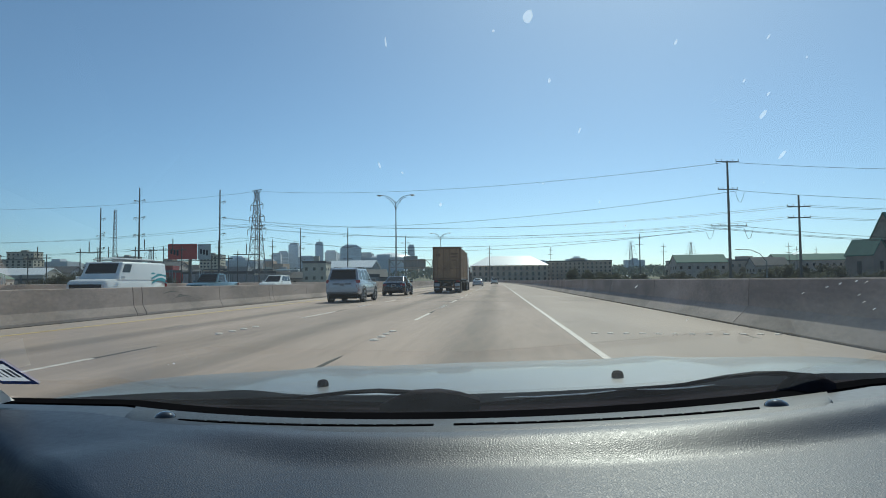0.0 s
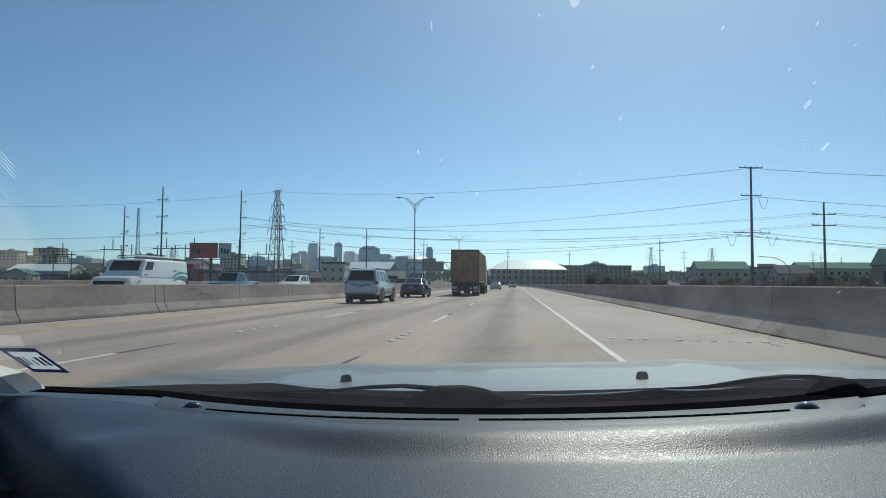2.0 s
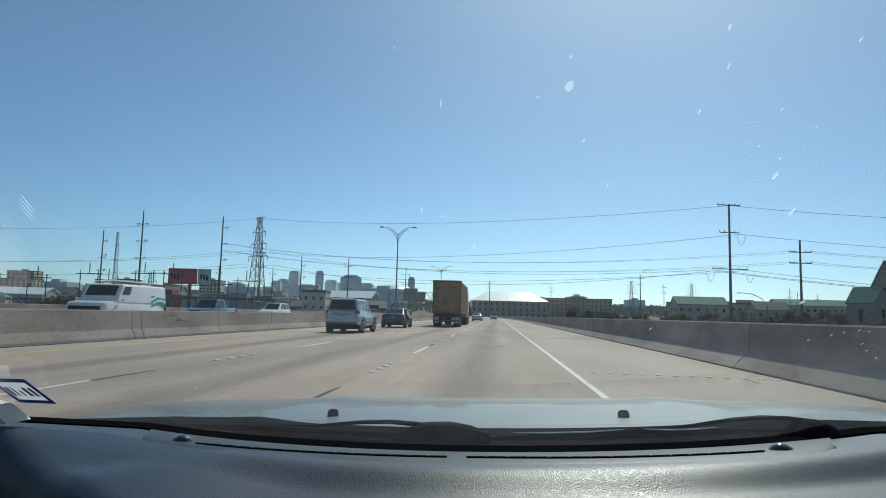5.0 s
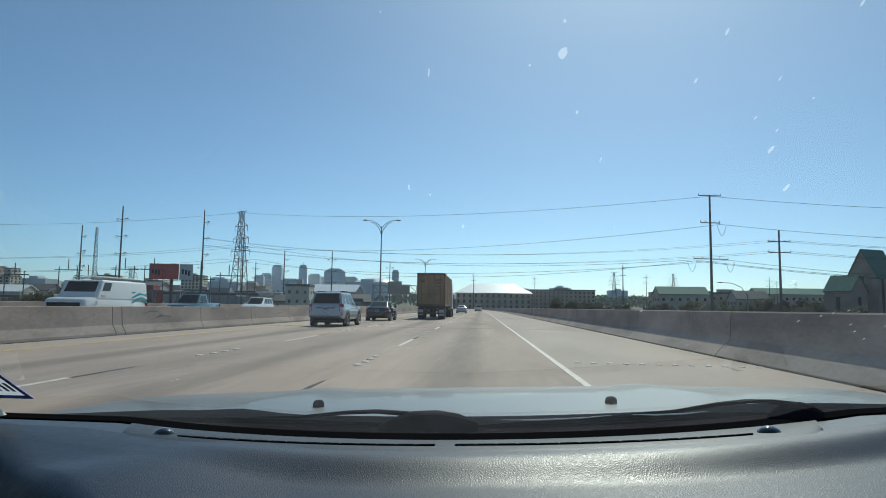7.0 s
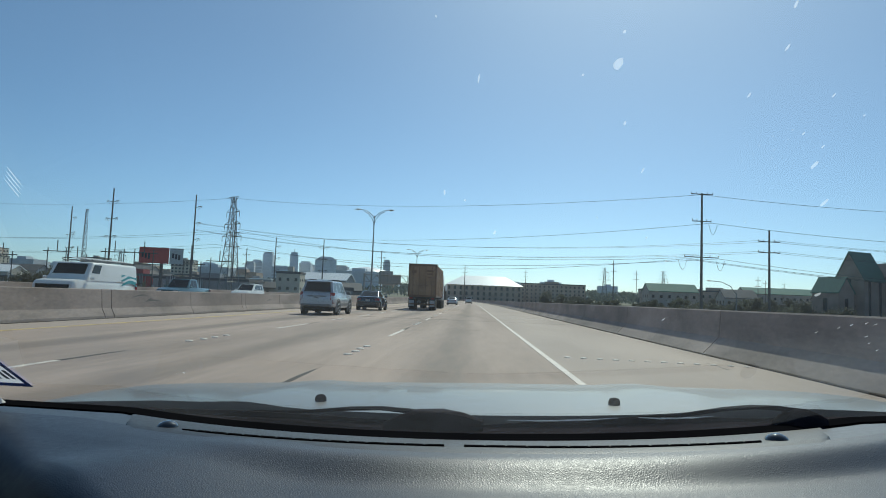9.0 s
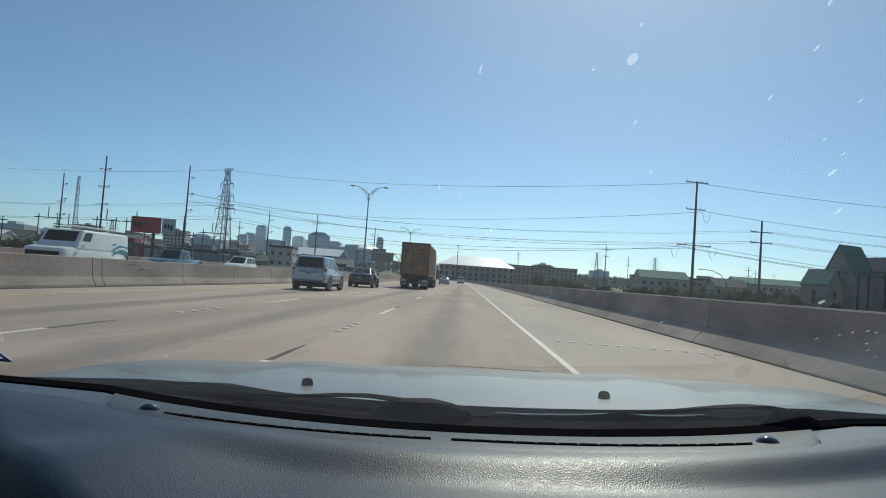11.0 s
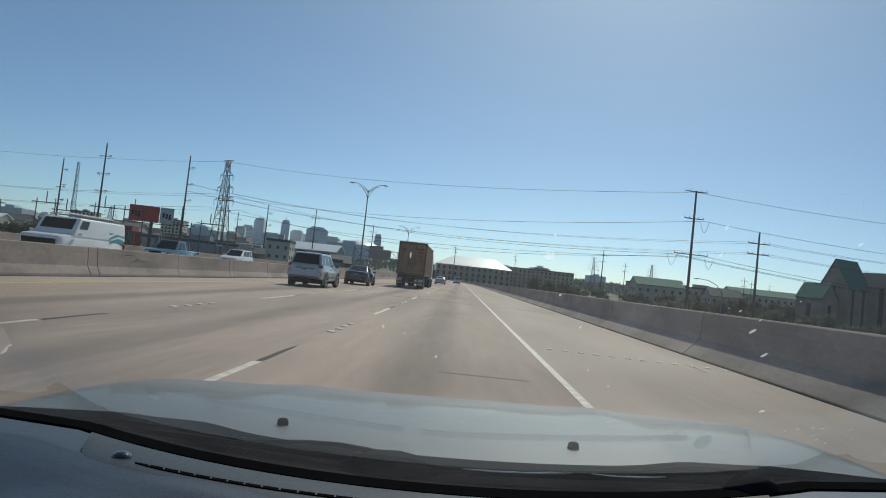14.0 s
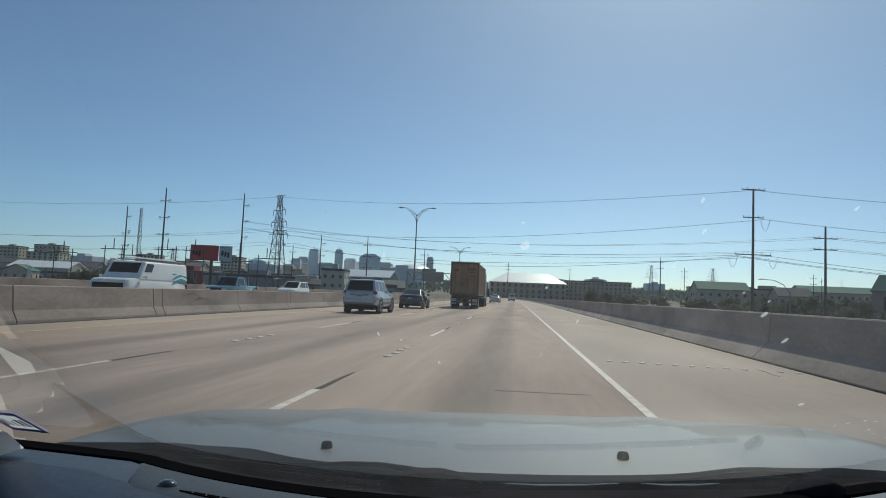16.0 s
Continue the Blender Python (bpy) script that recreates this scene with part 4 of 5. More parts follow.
SUV_G = [(-2.30, 0.845, 1.13), (-2.02, 0.70, 1.76), (0.10, 0.70, 1.78), (1.02, 0.82, 1.08)]
VANB = [(-2.75, 0.96, 0.50, 1.30), (-2.70, 1.00, 0.40, 1.32), (0.0, 1.01, 0.35, 1.30), (1.45, 1.00, 0.36, 1.30), (1.9, 0.99, 0.40, 1.30), (2.30, 0.97, 0.42, 1.26), (2.45, 0.95, 0.46, 1.20), (2.52, 0.90, 0.50, 1.10)]
VAN_G = [(-2.72, 0.985, 1.25), (-2.66, 0.92, 2.12), (1.12, 0.90, 2.12), (1.66, 0.96, 1.27)]
PICKB = [(-2.75, 0.92, 0.55, 1.12), (-2.70, 0.95, 0.48, 1.14), (0.0, 0.97, 0.42, 1.14), (1.2, 0.96, 0.42, 1.12), (2.4, 0.92, 0.46, 1.06), (2.75, 0.84, 0.52, 0.95)]
PICK_G = [(-0.75, 0.84, 1.10), (-0.55, 0.70, 1.80), (0.55, 0.70, 1.80), (1.25, 0.84, 1.10)]

vehicle("sedan", "dark navy four-door sedan driving ahead on the highway", pose(*on(-7.7, 49.0), 0, 0, 0), M["navy"], SEDAN, SEDAN_G, (-1.32, 1.38), 0.76, 0.32)
vehicle("suv", "silver off-road wagon with a dark tailgate window, driving ahead", pose(*on(-7.9, 34.5), 0, 0, -1), M["silver"], SUVB, SUV_G, (-1.38, 1.42), 0.79, 0.38, clad=M["grey_clad"], rails=True)
vehicle("hatchback", "small pale car far ahead on the highway", pose(*on(-3.6, 118)), M["silver"], SEDAN, SEDAN_G, (-1.32, 1.38), 0.76, 0.32)
vehicle("hatchback", "small dark car far ahead on the highway", pose(*on(-3.9, 140)), M["navy"], SEDAN, SEDAN_G, (-1.32, 1.38), 0.76, 0.32)
vehicle("sedan", "small dark car far ahead beside the truck", pose(*on(-7.6, 96)), M["navy"], SEDAN, SEDAN_G, (-1.32, 1.38), 0.76, 0.32)
vehicle("suv", "small white car far ahead on the highway", pose(*on(-0.3, 175)), M["white"], SUVB, SUV_G, (-1.38, 1.42), 0.79, 0.38, rails=True)
van = vehicle("cargo_van", "white cargo van with teal swooshes and a roof ladder rack", pose(*on(-18.4, 29.5), 0, 0, 180), M["white"], VANB, VAN_G, (-1.75, 1.72), 0.86, 0.37, category="van", van=True)
def van_side(y, z, side, out=0.008):
    k = (z - 1.25) / 0.85
    return Vector((side * (0.985 - 0.105 * k + out), y, z))


for side in (-1, 1):
    for j in range(3):
        bm = B()
        ks = [q / 10 for q in range(11)]
        loft(bm, [[van_side(-2.62 + 1.40 * u, 1.16 + 0.27 * j + 0.13 * math.sin(3.6 * u + 0.5 * j) + dz * (1.15 - 0.8 * u), side, o) for dz, o in ((-0.095, 0.002), (0.095, 0.002), (0.095, 0.012), (-0.095, 0.012))] for u in ks])
        part("swoosh", bm, M["swoosh"], van, "teal painted swoosh")
    bm = B()
    tube(bm, [(side * 0.72, -2.4, 2.24), (side * 0.72, 0.9, 2.24)], 0.025, 6)
    part("rack_rail", bm, M["galv"], van, "steel roof rack rail")
    for y0, y1, z in ((-1.0, -0.3, 1.80),):
        bm = B()
        loft(bm, [[van_side(y, z + dz, side, o) for dz, o in ((-0.04, 0.002), (0.04, 0.002), (0.04, 0.010), (-0.04, 0.010))] for y in (y0, y1)])
        part("print_bar", bm, M["grey_clad"], van)
for y in (-2.2, -1.0, 0.2, 0.8):
    bm = B()
    tube(bm, [(-0.78, y, 2.08), (-0.74, y, 2.22), (0.74, y, 2.22), (0.78, y, 2.08)], 0.022, 6)
    part("rack_bar", bm, M["galv"], van)
ladder = part("ladder", tube(B(), [(-0.35, -2.5, 2.30), (-0.35, 1.2, 2.30)], 0.03, 6), M["clear_lens"], van, "aluminium ladder on the rack")
part("ladder_rail", tube(B(), [(0.05, -2.5, 2.30), (0.05, 1.2, 2.30)], 0.03, 6), M["clear_lens"], ladder)
for k in range(11):
    part("rung", tube(B(), [(-0.35, -2.35 + 0.33 * k, 2.30), (0.05, -2.35 + 0.33 * k, 2.30)], 0.016, 6), M["clear_lens"], ladder)
vehicle("suv", "white sport utility car in the opposite lanes", pose(*on(-22.2, 62), 0, 0, 180), M["white"], SUVB, SUV_G, (-1.38, 1.42), 0.79, 0.38, rails=True)
vehicle("sedan", "white sedan in the opposite lanes", pose(*on(-18.4, 74), 0, 0, 180), M["white"], SEDAN, SEDAN_G, (-1.32, 1.38), 0.76, 0.32)
vehicle("taxi", "yellow taxi sedan in the opposite lanes", pose(*on(-22.2, 88), 0, 0, 180), M["yellow"], SEDAN, SEDAN_G, (-1.32, 1.38), 0.76, 0.32)
vehicle("pickup", "dark blue-green pickup in the opposite lanes", pose(*on(-22.2, 48), 0, 0, 180), M["teal"], PICKB, PICK_G, (-1.75, 1.72), 0.84, 0.37, category="pickup")
vehicle("hatchback", "bright red car in the opposite lanes", pose(*on(-22.2, 36), 0, 0, 180), M["maroon"], SEDAN, SEDAN_G, (-1.32, 1.38), 0.76, 0.32)
vehicle("sedan", "white sedan far off in the opposite lanes", pose(*on(-18.4, 120), 0, 0, 180), M["white"], SEDAN, SEDAN_G, (-1.32, 1.38), 0.76, 0.32)


def truck(m):
    v = thing("semi_truck", m, "tan shipping container on a semi-trailer truck driving ahead", "truck", "traffic")
    # container: y from 0 (doors) to 12.2
    bm = B()
    box(bm, -1.19, 1.19, 0.06, 12.1, 1.22, 3.98)
    c = part("container", bm, M["container"], v, "faded tan shipping container")
    for s in (-1, 1):
        bm = B()
        n = 44
        prof = []
        for k in range(n):
            y = 0.25 + k * 0.265
            prof += [(y, 0.0), (y + 0.09, 0.0), (y + 0.13, 0.035), (y + 0.22, 0.035)]
        lo = [(s * (1.19 + q), y, 1.36) for y, q in prof]
        hi = [(s * (1.19 + q), y, 3.86) for y, q in prof]
        loft(bm, [lo, hi], closed=False)
        part("corrugated_side", bm, M["container"], c)
        for y in (0.0, 12.0):
            bm = B()
            x0, x1 = sorted((s * 1.10, s * 1.235))
            box(bm, x0, x1, y, y + 0.16, 1.16, 4.03)
            part("corner_post", bm, M["container_dark"], c)
        bm = B()
        x0, x1 = sorted((s * 0.01, s * 1.08))
        for k in range(5):
            z = 1.42 + k * 0.5
            box(bm, x0 + 0.03, x1 - 0.03, 0.015, 0.05, z, z + 0.40)
        box(bm, x0, x1, 0.03, 0.07, 1.36, 3.86)
        d = part("container_door", bm, M["container"], c)
        for q in (0.28, 0.82):
            bm = B()
            tube(bm, [(s * q, -0.02, 1.30), (s * q, -0.02, 3.92)], 0.022, 6)
            part("lock_rod", bm, M["container_dark"], d)
            bm = B()
            box(bm, s * q - 0.02, s * q + 0.24, -0.05, -0.02, 2.12, 2.17)
            part("rod_handle", bm, M["container_dark"], d)
    for z in (1.16, 3.87):
        bm = B()
        box(bm, -1.22, 1.22, 0.0, 0.14, z, z + 0.17)
        part("end_beam", bm, M["container_dark"], c)
    for x0, x1, z0, z1 in ((-0.95, -0.55, 3.2, 3.45), (0.35, 0.95, 3.35, 3.5), (0.4, 0.9, 3.1, 3.22), (0.45, 0.85, 2.8, 2.92)):
        bm = B()
        box(bm, x0, x1, 0.005, 0.014, z0, z1)
        part("marking_bar", bm, M["container_dark"], c)
    bm = B()
    for x in (-0.42, 0.34):
        box(bm, x, x + 0.08, 0.1, 12.0, 0.85, 1.18)
    for k in range(9):
        box(bm, -1.15, 1.15, 0.3 + k * 1.4, 0.4 + k * 1.4, 1.0, 1.16)
    part("chassis", bm, M["chassis"], v)
    bm = B()
    box(bm, -1.1, 1.1, 0.1, 0.2, 0.48, 0.60)
    for x in (-0.6, 0.54):
        box(bm, x, x + 0.06, 0.12, 0.2, 0.55, 1.0)
    part("underride_guard", bm, M["container_dark"], v)
    for s in (-1, 1):
        bm = B()
        x0, x1 = sorted((s * 0.62, s * 1.18))
        box(bm, x0, x1, 0.28, 0.30, 0.22, 0.98)
        f = part("mud_flap", bm, M["rubber"], v)
        bm = B()
        box(bm, x0 + 0.06, x1 - 0.06, 0.265, 0.28, 0.34, 0.86)
        part("flap_face", bm, M["grey_panel"], f, "worn pale grey face of the flap")
        bm = B()
        x0, x1 = sorted((s * 0.80, s * 1.08))
        box(bm, x0, x1, 0.06, 0.12, 0.98, 1.10)
        part("tail_light", bm, M["red_lens"], v, "red tail light")
    ty, ri = wheel_mesh(0.50, 0.26)
    for y in (0.95, 2.2, 13.2, 14.5, 18.2):
        for s in (-1, 1):
            for x in ((0.72, 1.02) if y < 18 else (1.0,)):
                w = share("tyre", ty, v, pose(s * x, y, 0.50))
                share("rim", ri, w, pose(0, 0, 0))
    bm = B()
    box(bm, -0.09, 0.09, 0.9, 2.3, 0.40, 0.60)
    for y in (0.95, 2.2):
        box(bm, -1.0, 1.0, y - 0.07, y + 0.07, 0.43, 0.57)
    part("axle", bm, M["chassis"], v)
    bm = B()
    box(bm, -0.5, 0.5, 12.2, 19.3, 0.7, 1.0)
    part("tractor_frame", bm, M["chassis"], v)
    bm = B()
    loft(bm, [[(-w, y, 0.9), (w, y, 0.9), (w, y, h - 0.2), (w - 0.15, y, h), (-w + 0.15, y, h), (-w, y, h - 0.2)]
              for y, w, h in ((14.6, 1.2, 3.3), (15.6, 1.22, 3.75), (16.4, 1.2, 3.6), (17.2, 1.1, 2.6))])
    part("cab", bm, M["white"], v, "white truck cab", smooth=30)
    bm = B()
    loft(bm, [[(-w, y, 0.7), (w, y, 0.7), (w, y, h), (-w, y, h)] for y, w, h in ((17.1, 1.05, 2.0), (18.6, 0.95, 1.8), (19.3, 0.8, 1.5))])
    part("engine_hood", bm, M["white"], v, smooth=30)
    for s in (-1, 1):
        bm = B()
        box(bm, s * 1.42 - 0.11, s * 1.42 + 0.11, 16.9, 17.0, 2.0, 2.75)
        box(bm, min(s * 1.2, s * 1.4), max(s * 1.2, s * 1.4), 16.95, 16.99, 2.3, 2.34)
        part("door_mirror", bm, M["white"], v)
    return v


truck(pose(*on(-4.35, 55)))


# ---- lamp posts, gantry, poles and wires ----
def lamp_post(m):
    v = thing("street_lamp", m, "tall steel twin-arm lamp post on the median barrier", "street lamp", "median lamps")
    bm = B()
    lathe(bm, [(0.20, 0.0), (0.20, 0.05), (0.13, 0.06), (0.12, 0.5), (0.055, 9.3), (0.05, 9.9), (0.02, 10.0)], axis_x=False, n=12)
    part("pole", bm, M["galv"], v, smooth=40)
    bm = B()
    box(bm, -0.28, 0.28, -0.24, 0.24, -0.03, 0.02)
    part("base_plate", bm, M["galv"], v)
    for s in (-1, 1):
        for lift, z0, end in ((0, 9.55, 1.75), (-0.28, 8.75, 1.30)):
            bm = B()
            pts = []
            for k in range(11):
                u = k / 10
                pts.append((s * end * u ** 1.35, 0, z0 + (10.72 + lift - z0) * math.sin(u * math.pi / 2) ** 0.9))
            tube(bm, pts, [0.042 - 0.012 * k / 10 for k in range(11)], 8)
            part("arm", bm, M["galv"], v, smooth=50)
        bm = B()
        tube(bm, [(s * 0.62, 0, 10.15), (s * 0.56, 0, 9.75)], 0.02, 6)
        part("brace", bm, M["galv"], v)
        bm = B()
        loft(bm, [[(s * x, w * c, 10.72 + t * sn + dz) for c, sn in ((-1, -0.4), (-0.8, 0.5), (0, 1), (0.8, 0.5), (1, -0.4), (0, -0.7))]
                  for x, w, t, dz in ((1.68, 0.05, 0.05, 0.0), (1.85, 0.14, 0.08, 0.01), (2.15, 0.17, 0.10, 0.0), (2.38, 0.08, 0.05, -0.02))])
        h = part("lamp_head", bm, M["lamp_head"], v, "pale cobra-head lantern", smooth=50)
        bm = B()
        loft(bm, [[(s * (2.02 + r * math.cos(a) * 1.4), r * math.sin(a), 10.66 - d) for a in [q * math.tau / 10 for q in range(10)]] for r, d in ((0.11, 0.0), (0.09, 0.04), (0.03, 0.06))])
        part("lens", bm, M["lens"], h, smooth=60)
    return v


first = lamp_post(pose(*on(-12.35, 77.0, 0.95)))
for y in (11.5, 140.0, 203.0, 266.0, 329.0, 392.0):
    copy_thing(first, pose(*on(-12.35, y, 0.95)))


def bars(name, pairs, r, material, parent, n=5):
    bm = B()
    for a, b in pairs:
        tube(bm, [a, b], r, n)
    return part(name, bm, material, parent)


def gantry(m):
    """A cantilever sign bridge seen from behind; its post stands at the origin, its arm runs to +x."""
    v = thing("sign_gantry", m, "steel cantilever gantry with the grey backs of two road signs", "sign gantry")
    bm = B()
    tube(bm, [(0, 0, 0), (0, 0, 9.0)], [0.32, 0.26], 12)
    part("post", bm, M["sign_back"], v, smooth=40)
    n, w = 7, 1.75
    for y in (-0.5, 0.5):
        for z in (6.6, 8.6):
            bars("chord", [((0, y, z), (n * w, y, z))], 0.09, M["sign_back"], v, 8)
        for k in range(n):
            a, b = (6.6, 8.6) if k % 2 else (8.6, 6.6)
            bars("web", [((k * w, y, a), ((k + 1) * w, y, b))], 0.05, M["sign_back"], v)
        bars("web", [((n * w, y, 6.6), (n * w, y, 8.6))], 0.05, M["sign_back"], v)
    for x0, x1, z0, z1 in ((4.0, 8.0, 6.1, 9.8), (8.05, 10.3, 6.1, 8.9)):
        bm = B()
        box(bm, x0, x1, 0.62, 0.68, z0, z1)
        p = part("sign_panel", bm, M["sign_back"], v, "unpainted back of a road sign")
        for k in range(4):
            bm = B()
            x = x0 + (x1 - x0) * (k + 0.5) / 4
            box(bm, x - 0.04, x + 0.04, 0.54, 0.62, z0, z1)
            part("stiffener", bm, M["galv"], p)
    return v


gantry(pose(*on(-30.0, 178, -1.6)))


def lattice_pylon(m, h=36.0):
    y = m.translation.y
    m.translation.z, h = gz(y), h - (gz(y) - GROUND)
    k5 = h / 37.5
    v = thing("pylon", m, "grey steel lattice power pylon", "pylon")

    def leg(sx, sy, z):
        k = 2.5 * (1 - z / h) ** 1.2 + 0.5
        return Vector((sx * k, sy * k, z))
    zs = [z * k5 for z in (0, 5, 10, 14.5, 18.5, 22, 25, 27.5, 30, 32.5)] + [h]
    for sx in (-1, 1):
        for sy in (-1, 1):
            bm = B()
            tube(bm, [leg(sx, sy, z) for z in zs], [0.16 - 0.006 * i for i in range(len(zs))], 5)
            part("leg", bm, M["galv"], v)
    pairs = []
    for z0, z1 in zip(zs, zs[1:]):
        for (a, b) in (((-1, -1), (1, -1)), ((1, -1), (1, 1)), ((1, 1), (-1, 1)), ((-1, 1), (-1, -1))):
            pairs += [(leg(*a, z0), leg(*b, z1)), (leg(*b, z0), leg(*a, z1)), (leg(*a, z1), leg(*b, z1))]
    bars("bracing", pairs, 0.07, M["galv"], v, 4)
    for z, w in ((24.5 * k5, 5.4), (28.5 * k5, 4.4), (32.5 * k5, 3.6)):
        for s in (-1, 1):
            bars("cross_arm", [((s * 0.6, -0.5, z), (s * w, 0, z + 0.2)), ((s * 0.6, 0.5, z), (s * w, 0, z + 0.2)), ((s * 0.6, 0, z + 1.8), (s * w, 0, z + 0.2))], 0.09, M["galv"], v, 4)
            bars("insulator", [((s * w, 0, z + 0.1), (s * w * 0.98, 0, z - 1.6))], 0.10, M["insul"], v, 6)
    for s in (-1, 1):
        bars("peak_arm", [((0, 0, h - 2), (s * 2.8, 0, h)), ((0, 0, h), (s * 2.8, 0, h))], 0.09, M["galv"], v, 4)
    return v


PY = Vector((-80, 205, GROUND))
lattice_pylon(pose(*PY, 0, 0, -35), 41)
lattice_pylon(pose(-240, 420, GROUND, 0, 0, 20), 34)


def power_pole(m, h, arms, label="tall dark power pole with cross-arms", davit=False):
    rise = gz(m.translation.y) - GROUND
    m.translation.z, h, arms = GROUND + rise, h - rise, [(z - rise, w) for z, w in arms]
    v = thing("power_pole", m, label, "power pole", "power poles")
    bm = B()
    tube(bm, [(0, 0, 0), (0, 0, h)], [0.34 if h > 25 else 0.24, 0.17 if h > 25 else 0.13], 10)
    part("pole", bm, M["pole_dark"], v, smooth=50)
    for z, w in arms:
        if davit:
            sides = (1,) if (z * 10) % 2 < 1 else (-1, 1)
            for s in sides:
                bars("davit_arm", [((0, 0, z), (s * w, 0, z + 0.5))], 0.09, M["pole_dark"], v)
                bars("insulator", [((s * w, 0, z + 0.5), (s * w * 0.55, 0, z - 0.5)), ((s * w, 0, z + 0.5), (s * w * 1.1, 0, z - 0.2))], 0.07, M["insul"], v)
        else:
            bars("cross_arm", [((-w, 0, z), (w, 0, z))], 0.10, M["pole_dark"], v, 6)
            for s in (-1, -0.5, 0.5, 1):
                bars("insulator", [((s * w, 0, z), (s * w, 0, z + 0.45))], 0.06, M["insul"], v, 6)
    return v


PR = Vector((44.0, 124, GROUND))
rp = power_pole(pose(*PR, 0, 0, 8), 32.5, ((32.3, 2.2), (27.0, 1.9), (20.0, 3.4)), "tall dark timber power pole with three cross-arms")
lift = gz(PR.y) - GROUND
for z, w in ((27.0 - lift, 1.9), (20.0 - lift, 3.4)):
    for s in (-1, 1):
        if w < 2 and s < 0:
            continue
        pts = [(s * (w + 1.8 * u - 0.5), 0, z - 0.5 - 2.0 * math.sin(u * math.pi)) for u in [k / 8 for k in range(9)]]
        bm = B()
        tube(bm, [(s * x * s, y, zz) for x, y, zz in pts], 0.035, 5)
        part("jumper_loop", bm, M["wire"], rp)
power_pole(pose(60, 131, GROUND, 0, 0, 8), 26.5, ((24.2, 2.3), (22.0, 2.3)), "dark timber power pole with two cross-arms")
for x, y, h in ((-104, 176, 38), (-86, 190, 39), (-84, 218, 34), (-83, 262, 33), (-66, 276, 34), (-135, 205, 36), (-158, 240, 33), (-120, 330, 33), (-150, 330, 33), (-48, 330, 34)):
    power_pole(pose(x, y, GROUND, 0, 0, -20), h, ((h - 4, 2.2), (h - 9, 2.2), (h - 14, 2.2)), "slim steel power pole with short arms", davit=True)
for x, y, h in ((66, 300, 31), (-5, 420, 33), (36, 430, 32), (150, 340, 28), (92, 360, 30), (190, 420, 30), (250, 520, 34)):
    power_pole(pose(x, y, GROUND), h, ((h - 2, 1.6), (h - 5, 1.6)), "distant dark power pole")


mast = thing("radio_mast", pose(-166, 262, gz(262)), "slim grey lattice radio mast", "mast")
for k in range(16):
    r0, r1 = 1.5 - 0.06 * k, 1.5 - 0.06 * (k + 1)
    f0 = [Vector((r0 * math.cos(a), r0 * math.sin(a), 2.4 * k)) for a in (0.3, 2.4, 4.5)]
    f1 = [Vector((r1 * math.cos(a), r1 * math.sin(a), 2.4 * k + 2.4)) for a in (0.3, 2.4, 4.5)]
    bars("mast_section", [(f0[i], f1[i]) for i in range(3)] + [(f0[i], f1[(i + 1) % 3]) for i in range(3)] + [(f1[i], f1[(i + 1) % 3]) for i in range(3)], 0.09, M["galv"], mast, 4)


def wire(a, b, sag, r=0.035):
    a, b = Vector(a), Vector(b)
    bm = B()
    tube(bm, [a.lerp(b, u) - Vector((0, 0, sag * 4 * u * (1 - u))) for u in [k / 24 for k in range(25)]], r, 5)
    return tagged(part("power_line", bm, M["wire"]), "thin dark overhead power line crossing the highway", "power line", "power lines")


for (ax, az), (bx, bz), sag in (((-4.5, 29.5), (1.9, 26.7), 3.2), ((4.2, 29.5), (-3.2, 19.8), 3.4), ((-5.5, 25.0), (3.2, 19.8), 3.6), ((5.5, 25.0), (-3.0, 19.6), 4.4),
                                ((0.0, 40.6), (0.0, 32.2), 2.5)):
    wire(PY + Vector((ax, 0, az)), PR + Vector((bx, 0, bz)), sag)
    wire(PR + Vector((bx, 0, bz)), (150 + bx, 95, GROUND + bz - 4), 3.0)
    wire(PY + Vector((ax, 0, az)), (-240 + ax, 190, GROUND + az - 3), 4.0)
for z in (24.4, 22.2):
    for s in (-2.2, 2.2):
        wire((60 + s, 131, GROUND + z), (-86 + s * 0.3, 190, GROUND + z + 6), 4.0, 0.028)
        wire((60 + s, 131, GROUND + z), (150 + s, 118, GROUND + z - 1), 2.0, 0.028)
for x, y, h in ((128, 620, 46), (190, 640, 46), (560, 1500, 60)):
    lattice_pylon(pose(x, y, GROUND), h)


def cobra_lamp(m):
    v = thing("street_lamp", m, "single-arm grey street lamp beyond the parapet", "street lamp")
    bm = B()
    tube(bm, [(0, 0, 0), (0, 0, 12.5)], [0.14, 0.09], 10)
    part("pole", bm, M["galv"], v, smooth=40)
    bm = B()
    tube(bm, [(0, 0, 12.3), (-0.9, 0, 13.5), (-2.2, 0, 14.1), (-3.6, 0, 14.2)], [0.06, 0.055, 0.05, 0.045], 8)
    part("arm", bm, M["galv"], v, smooth=60)
    bm = B()
    loft(bm, [[(x, w * c, 14.2 + w * 0.6 * s) for c, s in ((-1, 0), (-0.6, 0.8), (0.6, 0.8), (1, 0), (0, -0.7))] for x, w in ((-3.5, 0.06), (-3.8, 0.17), (-4.2, 0.18), (-4.45, 0.06))])
    part("lamp_head", bm, M["lamp_head"], v, smooth=60)
    return v


cobra_lamp(pose(40, 98, gz(98)))


